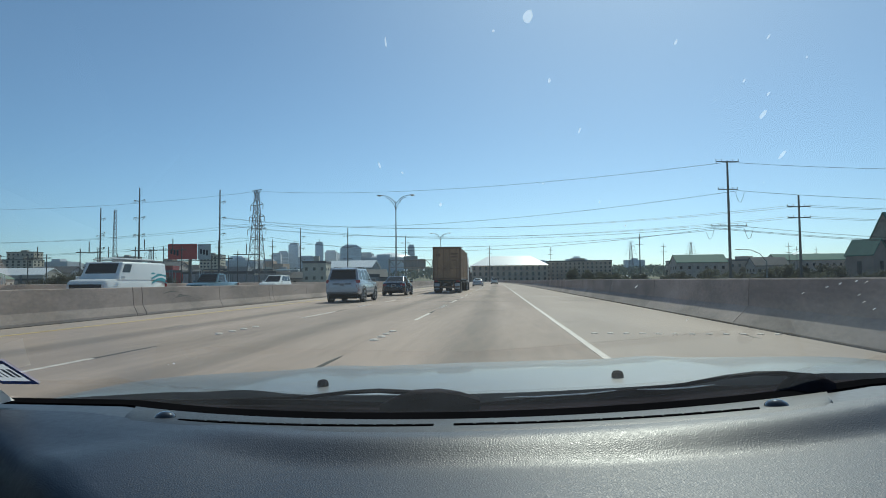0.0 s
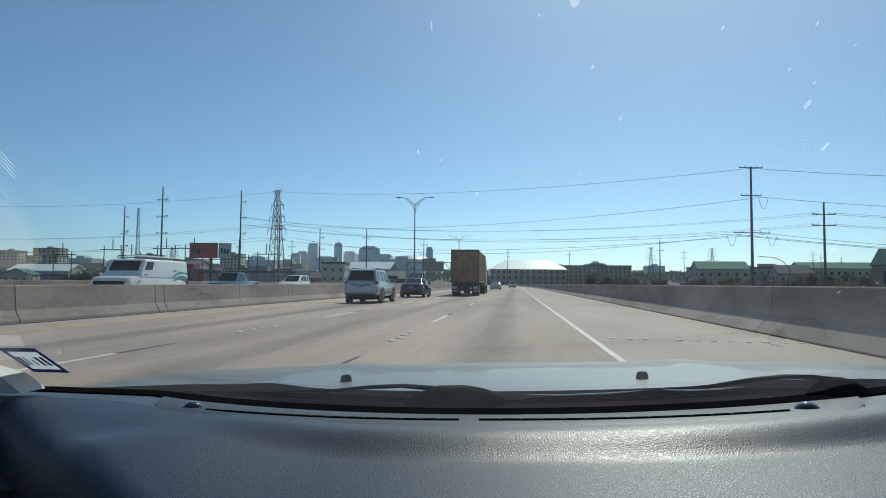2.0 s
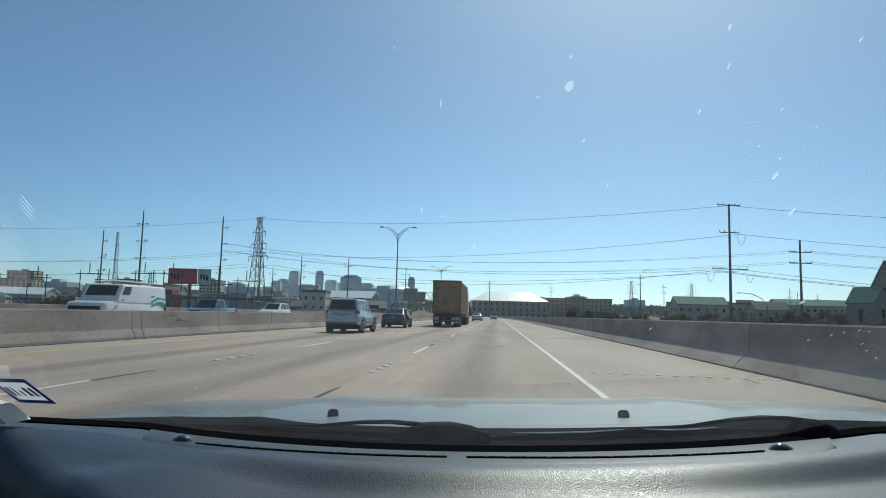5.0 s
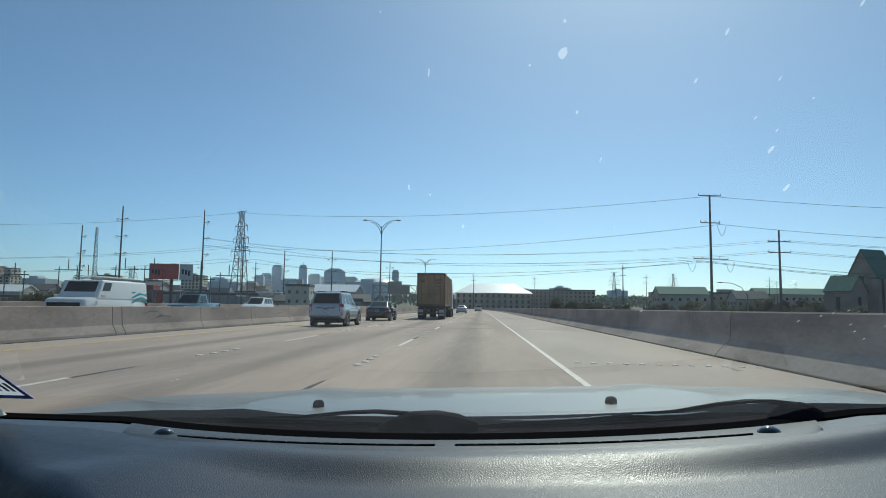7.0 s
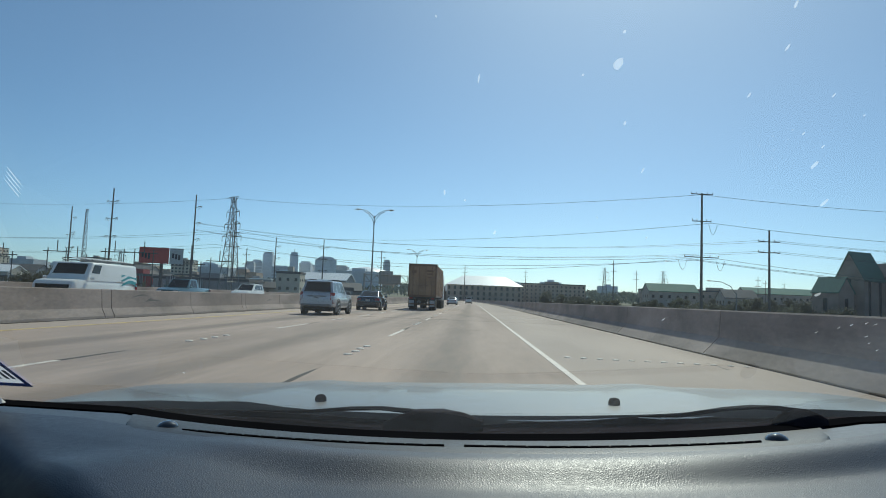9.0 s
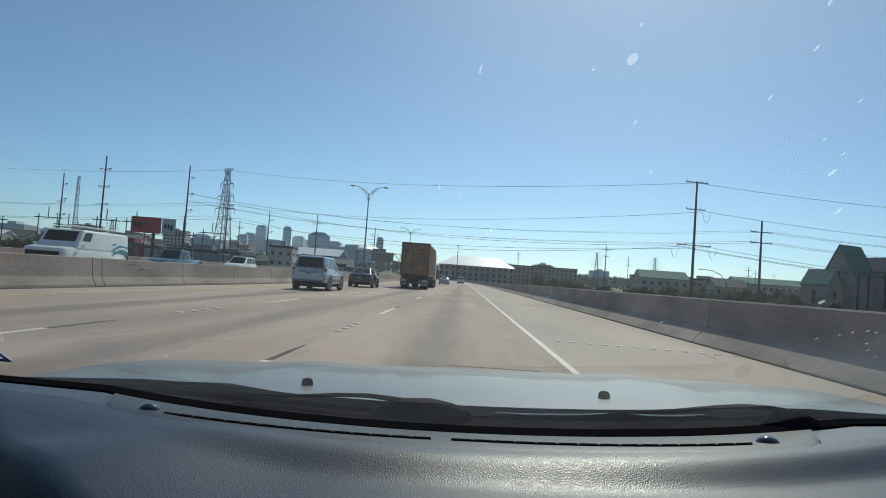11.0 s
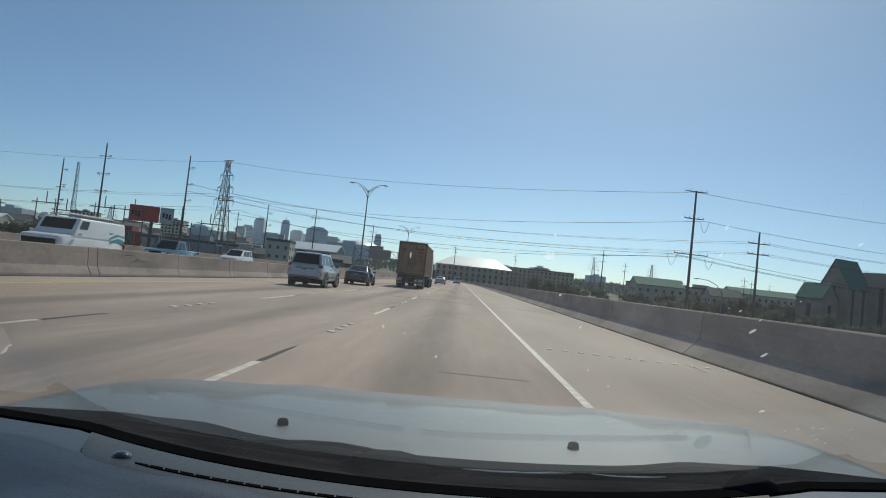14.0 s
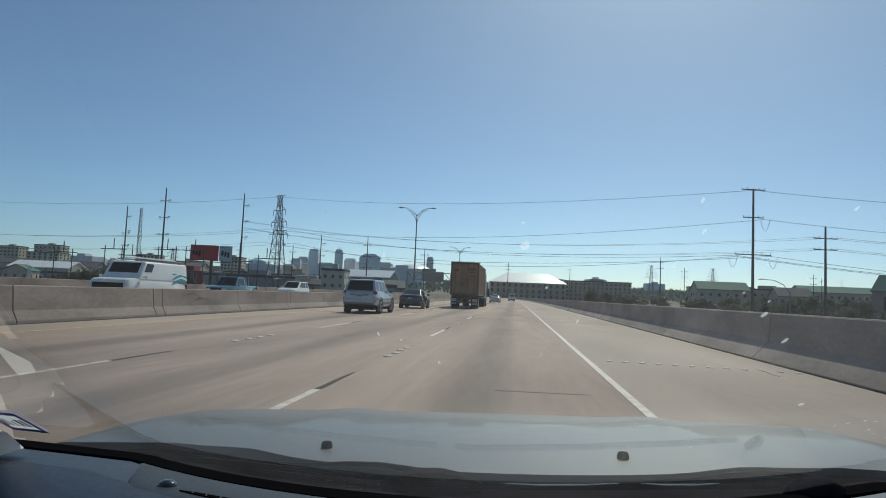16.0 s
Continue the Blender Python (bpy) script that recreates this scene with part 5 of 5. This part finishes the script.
# ---- billboard ----
bb = thing("billboard", pose(-106, 211, gz(211), 0, 0, 12), "red and pale grey roadside billboard on a single dark post", "billboard")
bm = B()
tube(bm, [(0, 0, 0), (0, 0, 16.5)], 0.55, 12)
part("post", bm, M["pole_dark"], bb, smooth=40)
for x0, x1, mt, lb in ((-7.2, 2.4, "red_panel", "red advertising face"), (2.6, 7.0, "grey_panel", "pale grey advertising face")):
    bm = B()
    box(bm, x0, x1, -0.7, -0.55, 15.5, 20.9)
    f = part("face", bm, M[mt], bb, lb)
    bm = B()
    for k in range(3):
        box(bm, x0 + 0.8 + k, x0 + 1.5 + k, -0.72, -0.69, 17.5 - 0.3 * k, 19.1 - 0.2 * k)
    part("print_bar", bm, M["ink"], f)
bm = B()
box(bm, -7.2, 7.0, -1.4, -0.5, 15.0, 15.2)
part("catwalk", bm, M["pole_dark"], bb)
for k in range(4):
    bars("strut", [((-6 + k * 4, -0.5, 15.5), (-6 + k * 4, 0.6, 18.0)), ((-6 + k * 4, 0.6, 18.0), (-6 + k * 4, -0.5, 20.5))], 0.08, M["pole_dark"], bb)


# ---- buildings ----
def window_mesh(w, h):
    bm = B()
    box(bm, -w / 2, w / 2, -0.05, 0.06, 0, h)
    return mesh_of("window", bm, M["pane"])


def block(name, label, x, y, w, d, h, wall, rz=0, bays=0, storeys=0, roof="flat", roof_mat="dark_roof", win=(1.3, 1.6), base=GROUND, rise=4.0, category="building", group="", top=False):
    """A building on the ground: w along its front, which faces the camera, d deep, h high."""
    v = thing(name, pose(x, y, gz(y) - 0.5, 0, 0, rz), label, category, group)
    h += GROUND + 0.5 - gz(y) if top else 0.5
    bm = B()
    box(bm, -w / 2, w / 2, 0, d, 0, h)
    wl = part("wall", bm, M[wall], v)
    bm = B()
    if roof == "flat":
        for x0, x1, y0, y1 in ((-w / 2 - 0.15, w / 2 + 0.15, -0.15, 0.25), (-w / 2 - 0.15, w / 2 + 0.15, d - 0.25, d + 0.15), (-w / 2 - 0.15, -w / 2 + 0.25, 0.25, d - 0.25), (w / 2 - 0.25, w / 2 + 0.15, 0.25, d - 0.25)):
            box(bm, x0, x1, y0, y1, h - 0.3, h + 0.6)
        box(bm, -w / 2 + 0.25, w / 2 - 0.25, 0.25, d - 0.25, h, h + 0.2)
        part("roof", bm, M[roof_mat], v)
        bm = B()
        box(bm, -w * 0.12, w * 0.1, d * 0.4, d * 0.65, h + 0.2, h + 2.6)
        part("roof_plant", bm, M[wall], v)
    elif roof == "gable_x":
        prism(bm, [(0.002, h), (d - 0.002, h), (d / 2, h + rise)], -w / 2, w / 2, "x")
        part("gable", bm, M[wall], v)
        for q in (0, 1):
            bm = B()
            e, t = (-0.5, d / 2) if q == 0 else (d + 0.5, d / 2)
            z0 = h - 0.5 * rise / (d / 2)
            prism(bm, [(e, z0 + 0.05), (t, h + rise + 0.02), (t, h + rise + 0.4), (e, z0 + 0.4)], -w / 2 - 0.35, w / 2 + 0.35, "x")
            part("roof", bm, M[roof_mat], v)
    elif roof == "gable_y":
        prism(bm, [(-w / 2 + 0.002, h), (w / 2 - 0.002, h), (0, h + rise)], 0, d, "y")
        part("gable", bm, M[wall], v)
        for q in (-1, 1):
            bm = B()
            z0 = h - 0.4 * rise / (w / 2)
            prism(bm, [(q * (w / 2 + 0.4), z0 + 0.05), (0, h + rise + 0.02), (0, h + rise + 0.4), (q * (w / 2 + 0.4), z0 + 0.4)], -0.3, d + 0.3, "y")
            part("roof", bm, M[roof_mat], v)
    elif roof == "hip":
        hull8(bm, [(-w / 2 - 0.8, -0.8, h), (w / 2 + 0.8, -0.8, h), (w / 2 + 0.8, d + 0.8, h), (-w / 2 - 0.8, d + 0.8, h),
                   (-w / 2 + rise * 1.6, d * 0.42, h + rise), (w / 2 - rise * 1.6, d * 0.42, h + rise), (w / 2 - rise * 1.6, d * 0.58, h + rise), (-w / 2 + rise * 1.6, d * 0.58, h + rise)])
        part("roof", bm, M[roof_mat], v)
    if bays:
        me = window_mesh(*win)
        gap = (h - 0.8) / storeys
        for s in range(storeys):
            for k in range(bays):
                share("window", me, wl, pose(-w / 2 + w * (k + 0.5) / bays, 0, s * gap + gap * 0.35))
            for k in range(max(1, int(bays * d / w))):
                n = max(1, int(bays * d / w))
                for sx in (-1, 1):
                    share("window", me, wl, pose(sx * w / 2, d * (k + 0.5) / n, s * gap + gap * 0.35, 0, 0, 90))
    return v


# the long hall with a white roof, straight ahead beyond the bend
block("assembly_hall", "long brick hall with a broad white metal roof", 9, 470, 56, 40, 21.0, "tan_wall", 0, 13, 3, "hip", "white_roof", (1.6, 2.6), rise=7.5, top=True)
block("apartment_block", "long tan apartment block with rows of windows", 66, 520, 52, 22, 25, "tan_wall", -4, 15, 5, "flat", "dark_roof", top=True)
block("annex", "brick annex with a dark roof", -27, 478, 14, 22, 19, "brick", 0, 3, 4, "flat", "dark_roof", top=True)
# the dark brick college with green copper roofs
block("college_tower", "dark brick gabled tower with a green copper roof", 127, 206, 10, 9.5, 21.5, "brick", 25, 2, 1, "gable_x", "green_roof", (1.1, 13.0), rise=8.5, top=True)
block("college_porch", "low dark brick gabled porch beside the tower", 116.5, 203, 7, 9, 17.0, "brick", 25, 1, 1, "gable_y", "green_roof", (1.4, 8.0), rise=4.5, top=True)
block("college_link", "dark brick link between the gabled bays", 143, 214, 30, 14, 21.5, "brick", 0, 10, 1, "flat", "dark_roof", (0.9, 12.0), top=True)
for k in range(4):
    block("college_gable", "dark brick gabled bay with a tall window", 137 + 7.2 * k, 202 - 3.5 * k, 5.6, 14, 22.5, "brick", 22, 1, 1, "gable_y", "dark_roof", (1.5, 13.0), rise=4.2, group="college bays", top=True)
block("college_wing", "dark brick wing with a flat parapet", 181, 172, 34, 24, 25, "brick", 22, 7, 4, "flat", "dark_roof", (2.2, 2.2), top=True)
# low green-roofed houses and halls on the right
for x, y, w, d, h, rf, rm, lb in ((108, 345, 26, 14, 13, "gable_x", "green_roof", "low pale hall with a green roof"), (134, 322, 16, 12, 11, "gable_x", "dark_roof", "low brick house with a dark roof"),
                                  (146, 380, 40, 16, 14, "flat", "dark_roof", "long low brick building"), (228, 395, 30, 14, 12, "gable_x", "dark_roof", "low pale hall with a dark roof"),
                                  (205, 430, 46, 18, 14, "gable_x", "green_roof", "long low hall with a green roof"), (180, 560, 60, 20, 15, "flat", "dark_roof", "pale low block with a flat roof"),
                                  (290, 560, 60, 20, 14, "gable_x", "dark_roof", "long low shed with a dark roof")):
    block("low_building", lb, x, y, w, d, h, "tan_wall" if rf == "flat" else "brick_pale", 0, int(w / 4), 3, rf, rm, rise=4)
# left of the highway
block("warehouse", "long grey metal warehouse with a flat roof", -98, 225, 34, 26, 13.6, "grey_wall", 6, 0, 0, "flat", "dark_roof", top=True)
block("store", "red metal store beside the grey warehouse", -125, 223, 18, 26, 14.2, "red_wall", 6, 3, 1, "flat", "dark_roof", top=True)
bm = B()
box(bm, -142, -116, 212, 222, -1.6, -1.1)
cn = tagged(part("canopy", bm, M["white_roof"]), "flat white canopy in front of the red store", "canopy")
for x in (-140, -129, -118):
    bm = B()
    tube(bm, [(x, 213, gz(213)), (x, 213, -1.6)], 0.12, 6)
    part("canopy_post", bm, M["galv"], cn)
block("mural_shop", "tall cream-walled shop beside the billboard", -70, 238, 9, 10, 17.5, "cream_wall", 4, 3, 4, "flat", "dark_roof", (1.0, 1.2), top=True)
rs = random.Random(23)
for k in range(46):
    y = rs.uniform(165, 400)
    x = -y * rs.uniform(0.20, 0.86)
    if -165 < x < -80 and 185 < y < 260:
        continue
    w, d, h = rs.uniform(7, 20), rs.uniform(8, 14), rs.uniform(9.0, 12.5)
    wall = rs.choice(("cream_wall", "tan_wall", "grey_wall", "brick_pale", "brick"))
    lb = {"cream_wall": "small cream-walled house below the highway", "tan_wall": "small tan brick shop below the highway", "grey_wall": "small grey metal shed below the highway", "brick_pale": "small pale stone shop below the highway", "brick": "small brown brick house below the highway"}[wall]
    block("small_building", lb, x, y, w, d, h, wall, rs.uniform(-25, 25), int(w / 3), 3, rs.choice(("flat", "gable_x", "gable_y")), rs.choice(("dark_roof", "white_roof", "dark_roof", "green_roof")), (1.1, 1.3), rise=2.2, top=True)
rs = random.Random(21)
for k in range(34):
    y = rs.uniform(240, 620)
    x = -y * rs.uniform(0.22, 0.95)
    w, d, h = rs.uniform(12, 34), rs.uniform(10, 20), rs.uniform(6, 13)
    wall = rs.choice(("cream_wall", "tan_wall", "grey_wall", "brick_pale", "cream_wall"))
    lb = {"cream_wall": "low cream-walled building beside the highway", "tan_wall": "low tan brick building with small windows", "grey_wall": "low grey metal shed without windows", "brick_pale": "low pale stone building with small windows"}[wall]
    block("low_building", lb, x, y, w, d, h, wall, rs.uniform(-12, 12), int(w / 4) if wall != "grey_wall" else 0, 2, rs.choice(("flat", "flat", "gable_x")), rs.choice(("dark_roof", "white_roof", "dark_roof")), rise=3)
for x, y, w, h in ((-560, 640, 26, 30), (-520, 650, 30, 33), (-395, 640, 24, 26), (-300, 640, 22, 27), (-420, 520, 30, 22)):
    block("apartment_tower", "pale apartment tower with rows of windows", x, y, w, 16, h, "cream_wall", 5, 6, 8, "flat", "dark_roof", (2.0, 1.8))

# the switchyard: portal frames over rows of apparatus
yard = thing("substation", pose(-122, 196, gz(196), 0, 0, 6), "switchyard of dark steel portals and grey apparatus", "substation")
rs = random.Random(31)
for k in range(7):
    x, y = -30 + 10.5 * k, rs.uniform(0, 30)
    h = rs.uniform(17, 21)
    bars("portal", [((x, y, 0), (x, y, h)), ((x + 6, y, 0), (x + 6, y, h)), ((x - 1.5, y, h - 1.2), (x + 7.5, y, h - 1.2)), ((x + 3, y, h - 1.2), (x + 3, y, h + 2.5))], 0.16, M["pole_dark"], yard, 5)
for k in range(60):
    bm = B()
    x, y = rs.uniform(-34, 42), rs.uniform(-6, 34)
    w, h = rs.uniform(0.4, 1.4), rs.uniform(5.0, 11.0)
    box(bm, x - w, x + w, y - w, y + w, 0, h * 0.6)
    for s in (-0.5, 0, 0.5):
        lathe(bm, [(0.12, h * 0.6), (0.2, h * 0.7), (0.12, h * 0.8), (0.2, h * 0.9), (0.08, h * 1.15)], axis_x=False, n=7, at=(x + s * w * 1.4, y, 0))
    part("switchgear", bm, M["galv" if k % 2 else "grey_panel"], yard)
# parked cars on the lots below the highway
lot = [vehicle("parked_car", lb, pose(-150 - 3 * i, 190, gz(190) + 0.05, 0, 0, 90), M[pt], bd, gl, wh, tr, rr, group="parked cars", rails=rl)
       for i, (lb, pt, bd, gl, wh, tr, rr, rl) in enumerate((("white car parked on the lot below", "white", SEDAN, SEDAN_G, (-1.32, 1.38), 0.76, 0.32, False),
                                                         ("silver car parked on the lot below", "silver", SEDAN, SEDAN_G, (-1.32, 1.38), 0.76, 0.32, False),
                                                         ("dark red car parked on the lot below", "maroon", SUVB, SUV_G, (-1.38, 1.42), 0.79, 0.38, True)))]
for k in range(34):
    y = rs.uniform(205, 330)
    x = -y * rs.uniform(0.42, 0.80)
    copy_thing(lot[k % 3], pose(x, y, gz(y) + 0.05, math.degrees(math.atan(0.022)), 0, rs.choice((90, 85, 0, 180))))
bm = B()
loft(bm, [[(-0.85 * y, y, gz(y) - 0.5), (-0.34 * y, y, gz(y) - 0.5), (-0.34 * y, y, gz(y) + 0.04), (-0.85 * y, y, gz(y) + 0.04)] for y in (185, 250, 340)])
tagged(part("parking_lot", bm, M["asphalt"]), "worn grey asphalt lot below the highway", "parking lot", kind="structure")

# ---- the far city, with distance haze put into its colours ----
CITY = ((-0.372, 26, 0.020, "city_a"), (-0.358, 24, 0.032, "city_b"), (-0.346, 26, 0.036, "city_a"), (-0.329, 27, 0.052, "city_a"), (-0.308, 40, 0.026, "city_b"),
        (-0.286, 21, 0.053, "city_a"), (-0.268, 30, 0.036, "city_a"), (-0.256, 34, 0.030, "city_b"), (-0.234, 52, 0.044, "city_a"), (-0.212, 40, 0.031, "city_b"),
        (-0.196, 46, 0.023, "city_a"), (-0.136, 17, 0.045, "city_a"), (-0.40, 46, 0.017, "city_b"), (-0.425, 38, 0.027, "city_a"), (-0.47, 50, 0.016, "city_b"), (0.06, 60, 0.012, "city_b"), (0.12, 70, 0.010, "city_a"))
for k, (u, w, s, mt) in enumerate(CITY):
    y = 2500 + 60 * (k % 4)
    v = thing("city_tower", pose(u * y, y, gz(y), 0, 0, 8 * (k % 3)), "office tower in the far city, haze put into its blue-grey colour" if mt == "city_a" else "office tower in the far city, haze put into its pale colour", "tower", "far city")
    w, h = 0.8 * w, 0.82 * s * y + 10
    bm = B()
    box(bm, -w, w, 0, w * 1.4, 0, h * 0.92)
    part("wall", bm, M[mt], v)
    bm = B()
    if k == 8:
        hull8(bm, [(-w, 0, h * 0.92), (w, 0, h * 0.92), (w, w, h * 0.92), (-w, w, h * 0.92), (-w * 0.5, w * 0.3, h * 1.06), (w * 0.5, w * 0.3, h * 1.06), (w * 0.5, w * 0.7, h * 1.06), (-w * 0.5, w * 0.7, h * 1.06)])
    else:
        box(bm, -w * 0.8, w * 0.8, w * 0.2, w * 1.2, h * 0.92, h)
        if k in (3, 5):
            tube(bm, [(0, w * 0.5, h), (0, w * 0.5, h * 1.1)], 1.2, 5)
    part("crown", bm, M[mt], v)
    bm = B()
    for z in range(1, int(h * 0.9 / 14)):
        box(bm, -w - 0.5, w + 0.5, -0.5, 0.1, z * 14, z * 14 + 5)
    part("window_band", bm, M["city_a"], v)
# stadium with a pale domed roof
v = thing("stadium", pose(-250, 1500, gz(1500)), "broad stadium with a pale domed roof", "stadium")
bm = B()
lathe(bm, [(62, -4), (66, 22), (60, 28)], axis_x=False, n=32)
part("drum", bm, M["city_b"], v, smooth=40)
bm = B()
lathe(bm, [(61, 28), (52, 36), (34, 43), (14, 46), (2, 47)], axis_x=False, n=32)
part("dome", bm, M["white_roof"], v, smooth=60)
rs = random.Random(8)
for k in range(26):
    y = rs.uniform(800, 1500)
    x = y * rs.choice((rs.uniform(-0.5, -0.12), rs.uniform(-0.75, -0.3), rs.uniform(0.05, 0.6)))
    w, h = rs.uniform(14, 30), rs.uniform(12, 27)
    bm = B()
    box(bm, x - w, x + w, y, y + 30, gz(y), gz(y) + h)
    box(bm, x - w * 0.3, x + w * 0.3, y + 5, y + 20, gz(y) + h, gz(y) + h + 4)
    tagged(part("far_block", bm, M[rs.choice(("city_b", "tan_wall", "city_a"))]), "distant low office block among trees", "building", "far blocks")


# ---- trees and woods ----
def tree_meshes(seed, h, spread, leaves):
    r = random.Random(seed)
    bm = B()
    tube(bm, [(0, 0, 0), (0.1, 0, h * 0.25), (0, 0.15, h * 0.5), (0.1, 0.1, h * 0.8)], [0.30, 0.22, 0.15, 0.05], 7)
    tips = [Vector((0.1, 0.1, h * 0.85))]
    for k in range(9):
        a, z = r.uniform(0, math.tau), r.uniform(0.28, 0.7) * h
        e = Vector((math.cos(a) * spread * r.uniform(0.5, 1), math.sin(a) * spread * r.uniform(0.5, 1), z + r.uniform(0.12, 0.3) * h))
        tube(bm, [(0, 0, z), e * 0.5 + Vector((0, 0, z * 0.5)), e], [0.11, 0.07, 0.02], 5)
        tips.append(e)
    trunk = mesh_of("trunk", bm, M["bark"], 60)
    verts, faces = [], []
    for k in range(leaves):
        c = r.choice(tips) + Vector((r.gauss(0, spread * 0.22), r.gauss(0, spread * 0.22), r.gauss(0, h * 0.075)))
        q = Euler((r.uniform(0, 6), r.uniform(0, 6), r.uniform(0, 6))).to_matrix()
        s = r.uniform(0.16, 0.36)
        i = len(verts)
        verts += [c + q @ Vector(p) * s for p in ((-1, -0.5, 0), (0, -0.7, 0.2), (1, 0, 0), (0, 0.7, 0.2))]
        faces.append((i, i + 1, i + 2, i + 3))
    me = bpy.data.meshes.new("crown")
    me.from_pydata([tuple(p) for p in verts], [], faces)
    me.materials.append(M["leaf"])
    return trunk, me


KINDS = [tree_meshes(3, 9, 3.4, 3600), tree_meshes(4, 11, 3.8, 4000), tree_meshes(9, 7, 3.2, 3200)]
rs = random.Random(77)
spots = []
for k in range(105):
    y = rs.uniform(150, 420)
    spots.append((rs.uniform(0.06, 0.62) * y + 14, y, rs.uniform(0.6, 1.05)))
for k in range(90):
    y = rs.uniform(170, 560)
    x, s = -rs.uniform(0.20, 0.85) * y - 14, rs.uniform(0.7, 1.2)
    if x < -0.44 * y or s < 0.85:
        spots.append((x, y, s))
for x, y, s in spots:
    tr, cr = KINDS[rs.randrange(3)]
    v = thing("tree", pose(x, y, gz(y), 0, 0, rs.uniform(0, 360)) @ Matrix.Scale(s, 4), "leafy dark green tree below the highway", "tree", "trees")
    share("trunk", tr, v, Matrix())
    share("crown", cr, v, Matrix())
verts, faces = [], []
for k in range(26000):
    y = rs.uniform(560, 2100)
    x = y * rs.uniform(-0.95, 0.95)
    if abs(x + 0.02 * y) < 22:
        continue
    h = (5.5 + 3.5 * noise.noise((x * 0.012, y * 0.012, 0)) + 2 * noise.noise((x * 0.05, y * 0.05, 3)))
    c = Vector((x, y, gz(y) + rs.uniform(0.1, 1.0) * max(2, h) * (1 + y / 2600)))
    q = Euler((rs.uniform(0, 6), rs.uniform(0, 6), rs.uniform(0, 6))).to_matrix()
    s = rs.uniform(1.0, 2.2) * (1 + y / 1500)
    i = len(verts)
    verts += [tuple(c + q @ Vector(p) * s) for p in ((-1, -0.5, 0), (0, -0.7, 0.2), (1, 0, 0), (0, 0.7, 0.2))]
    faces.append((i, i + 1, i + 2, i + 3))
me = bpy.data.meshes.new("woods")
me.from_pydata(verts, [], faces)
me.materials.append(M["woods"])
tagged(new("woods", me), "distant belt of dark green woods", "woods", kind="stuff")
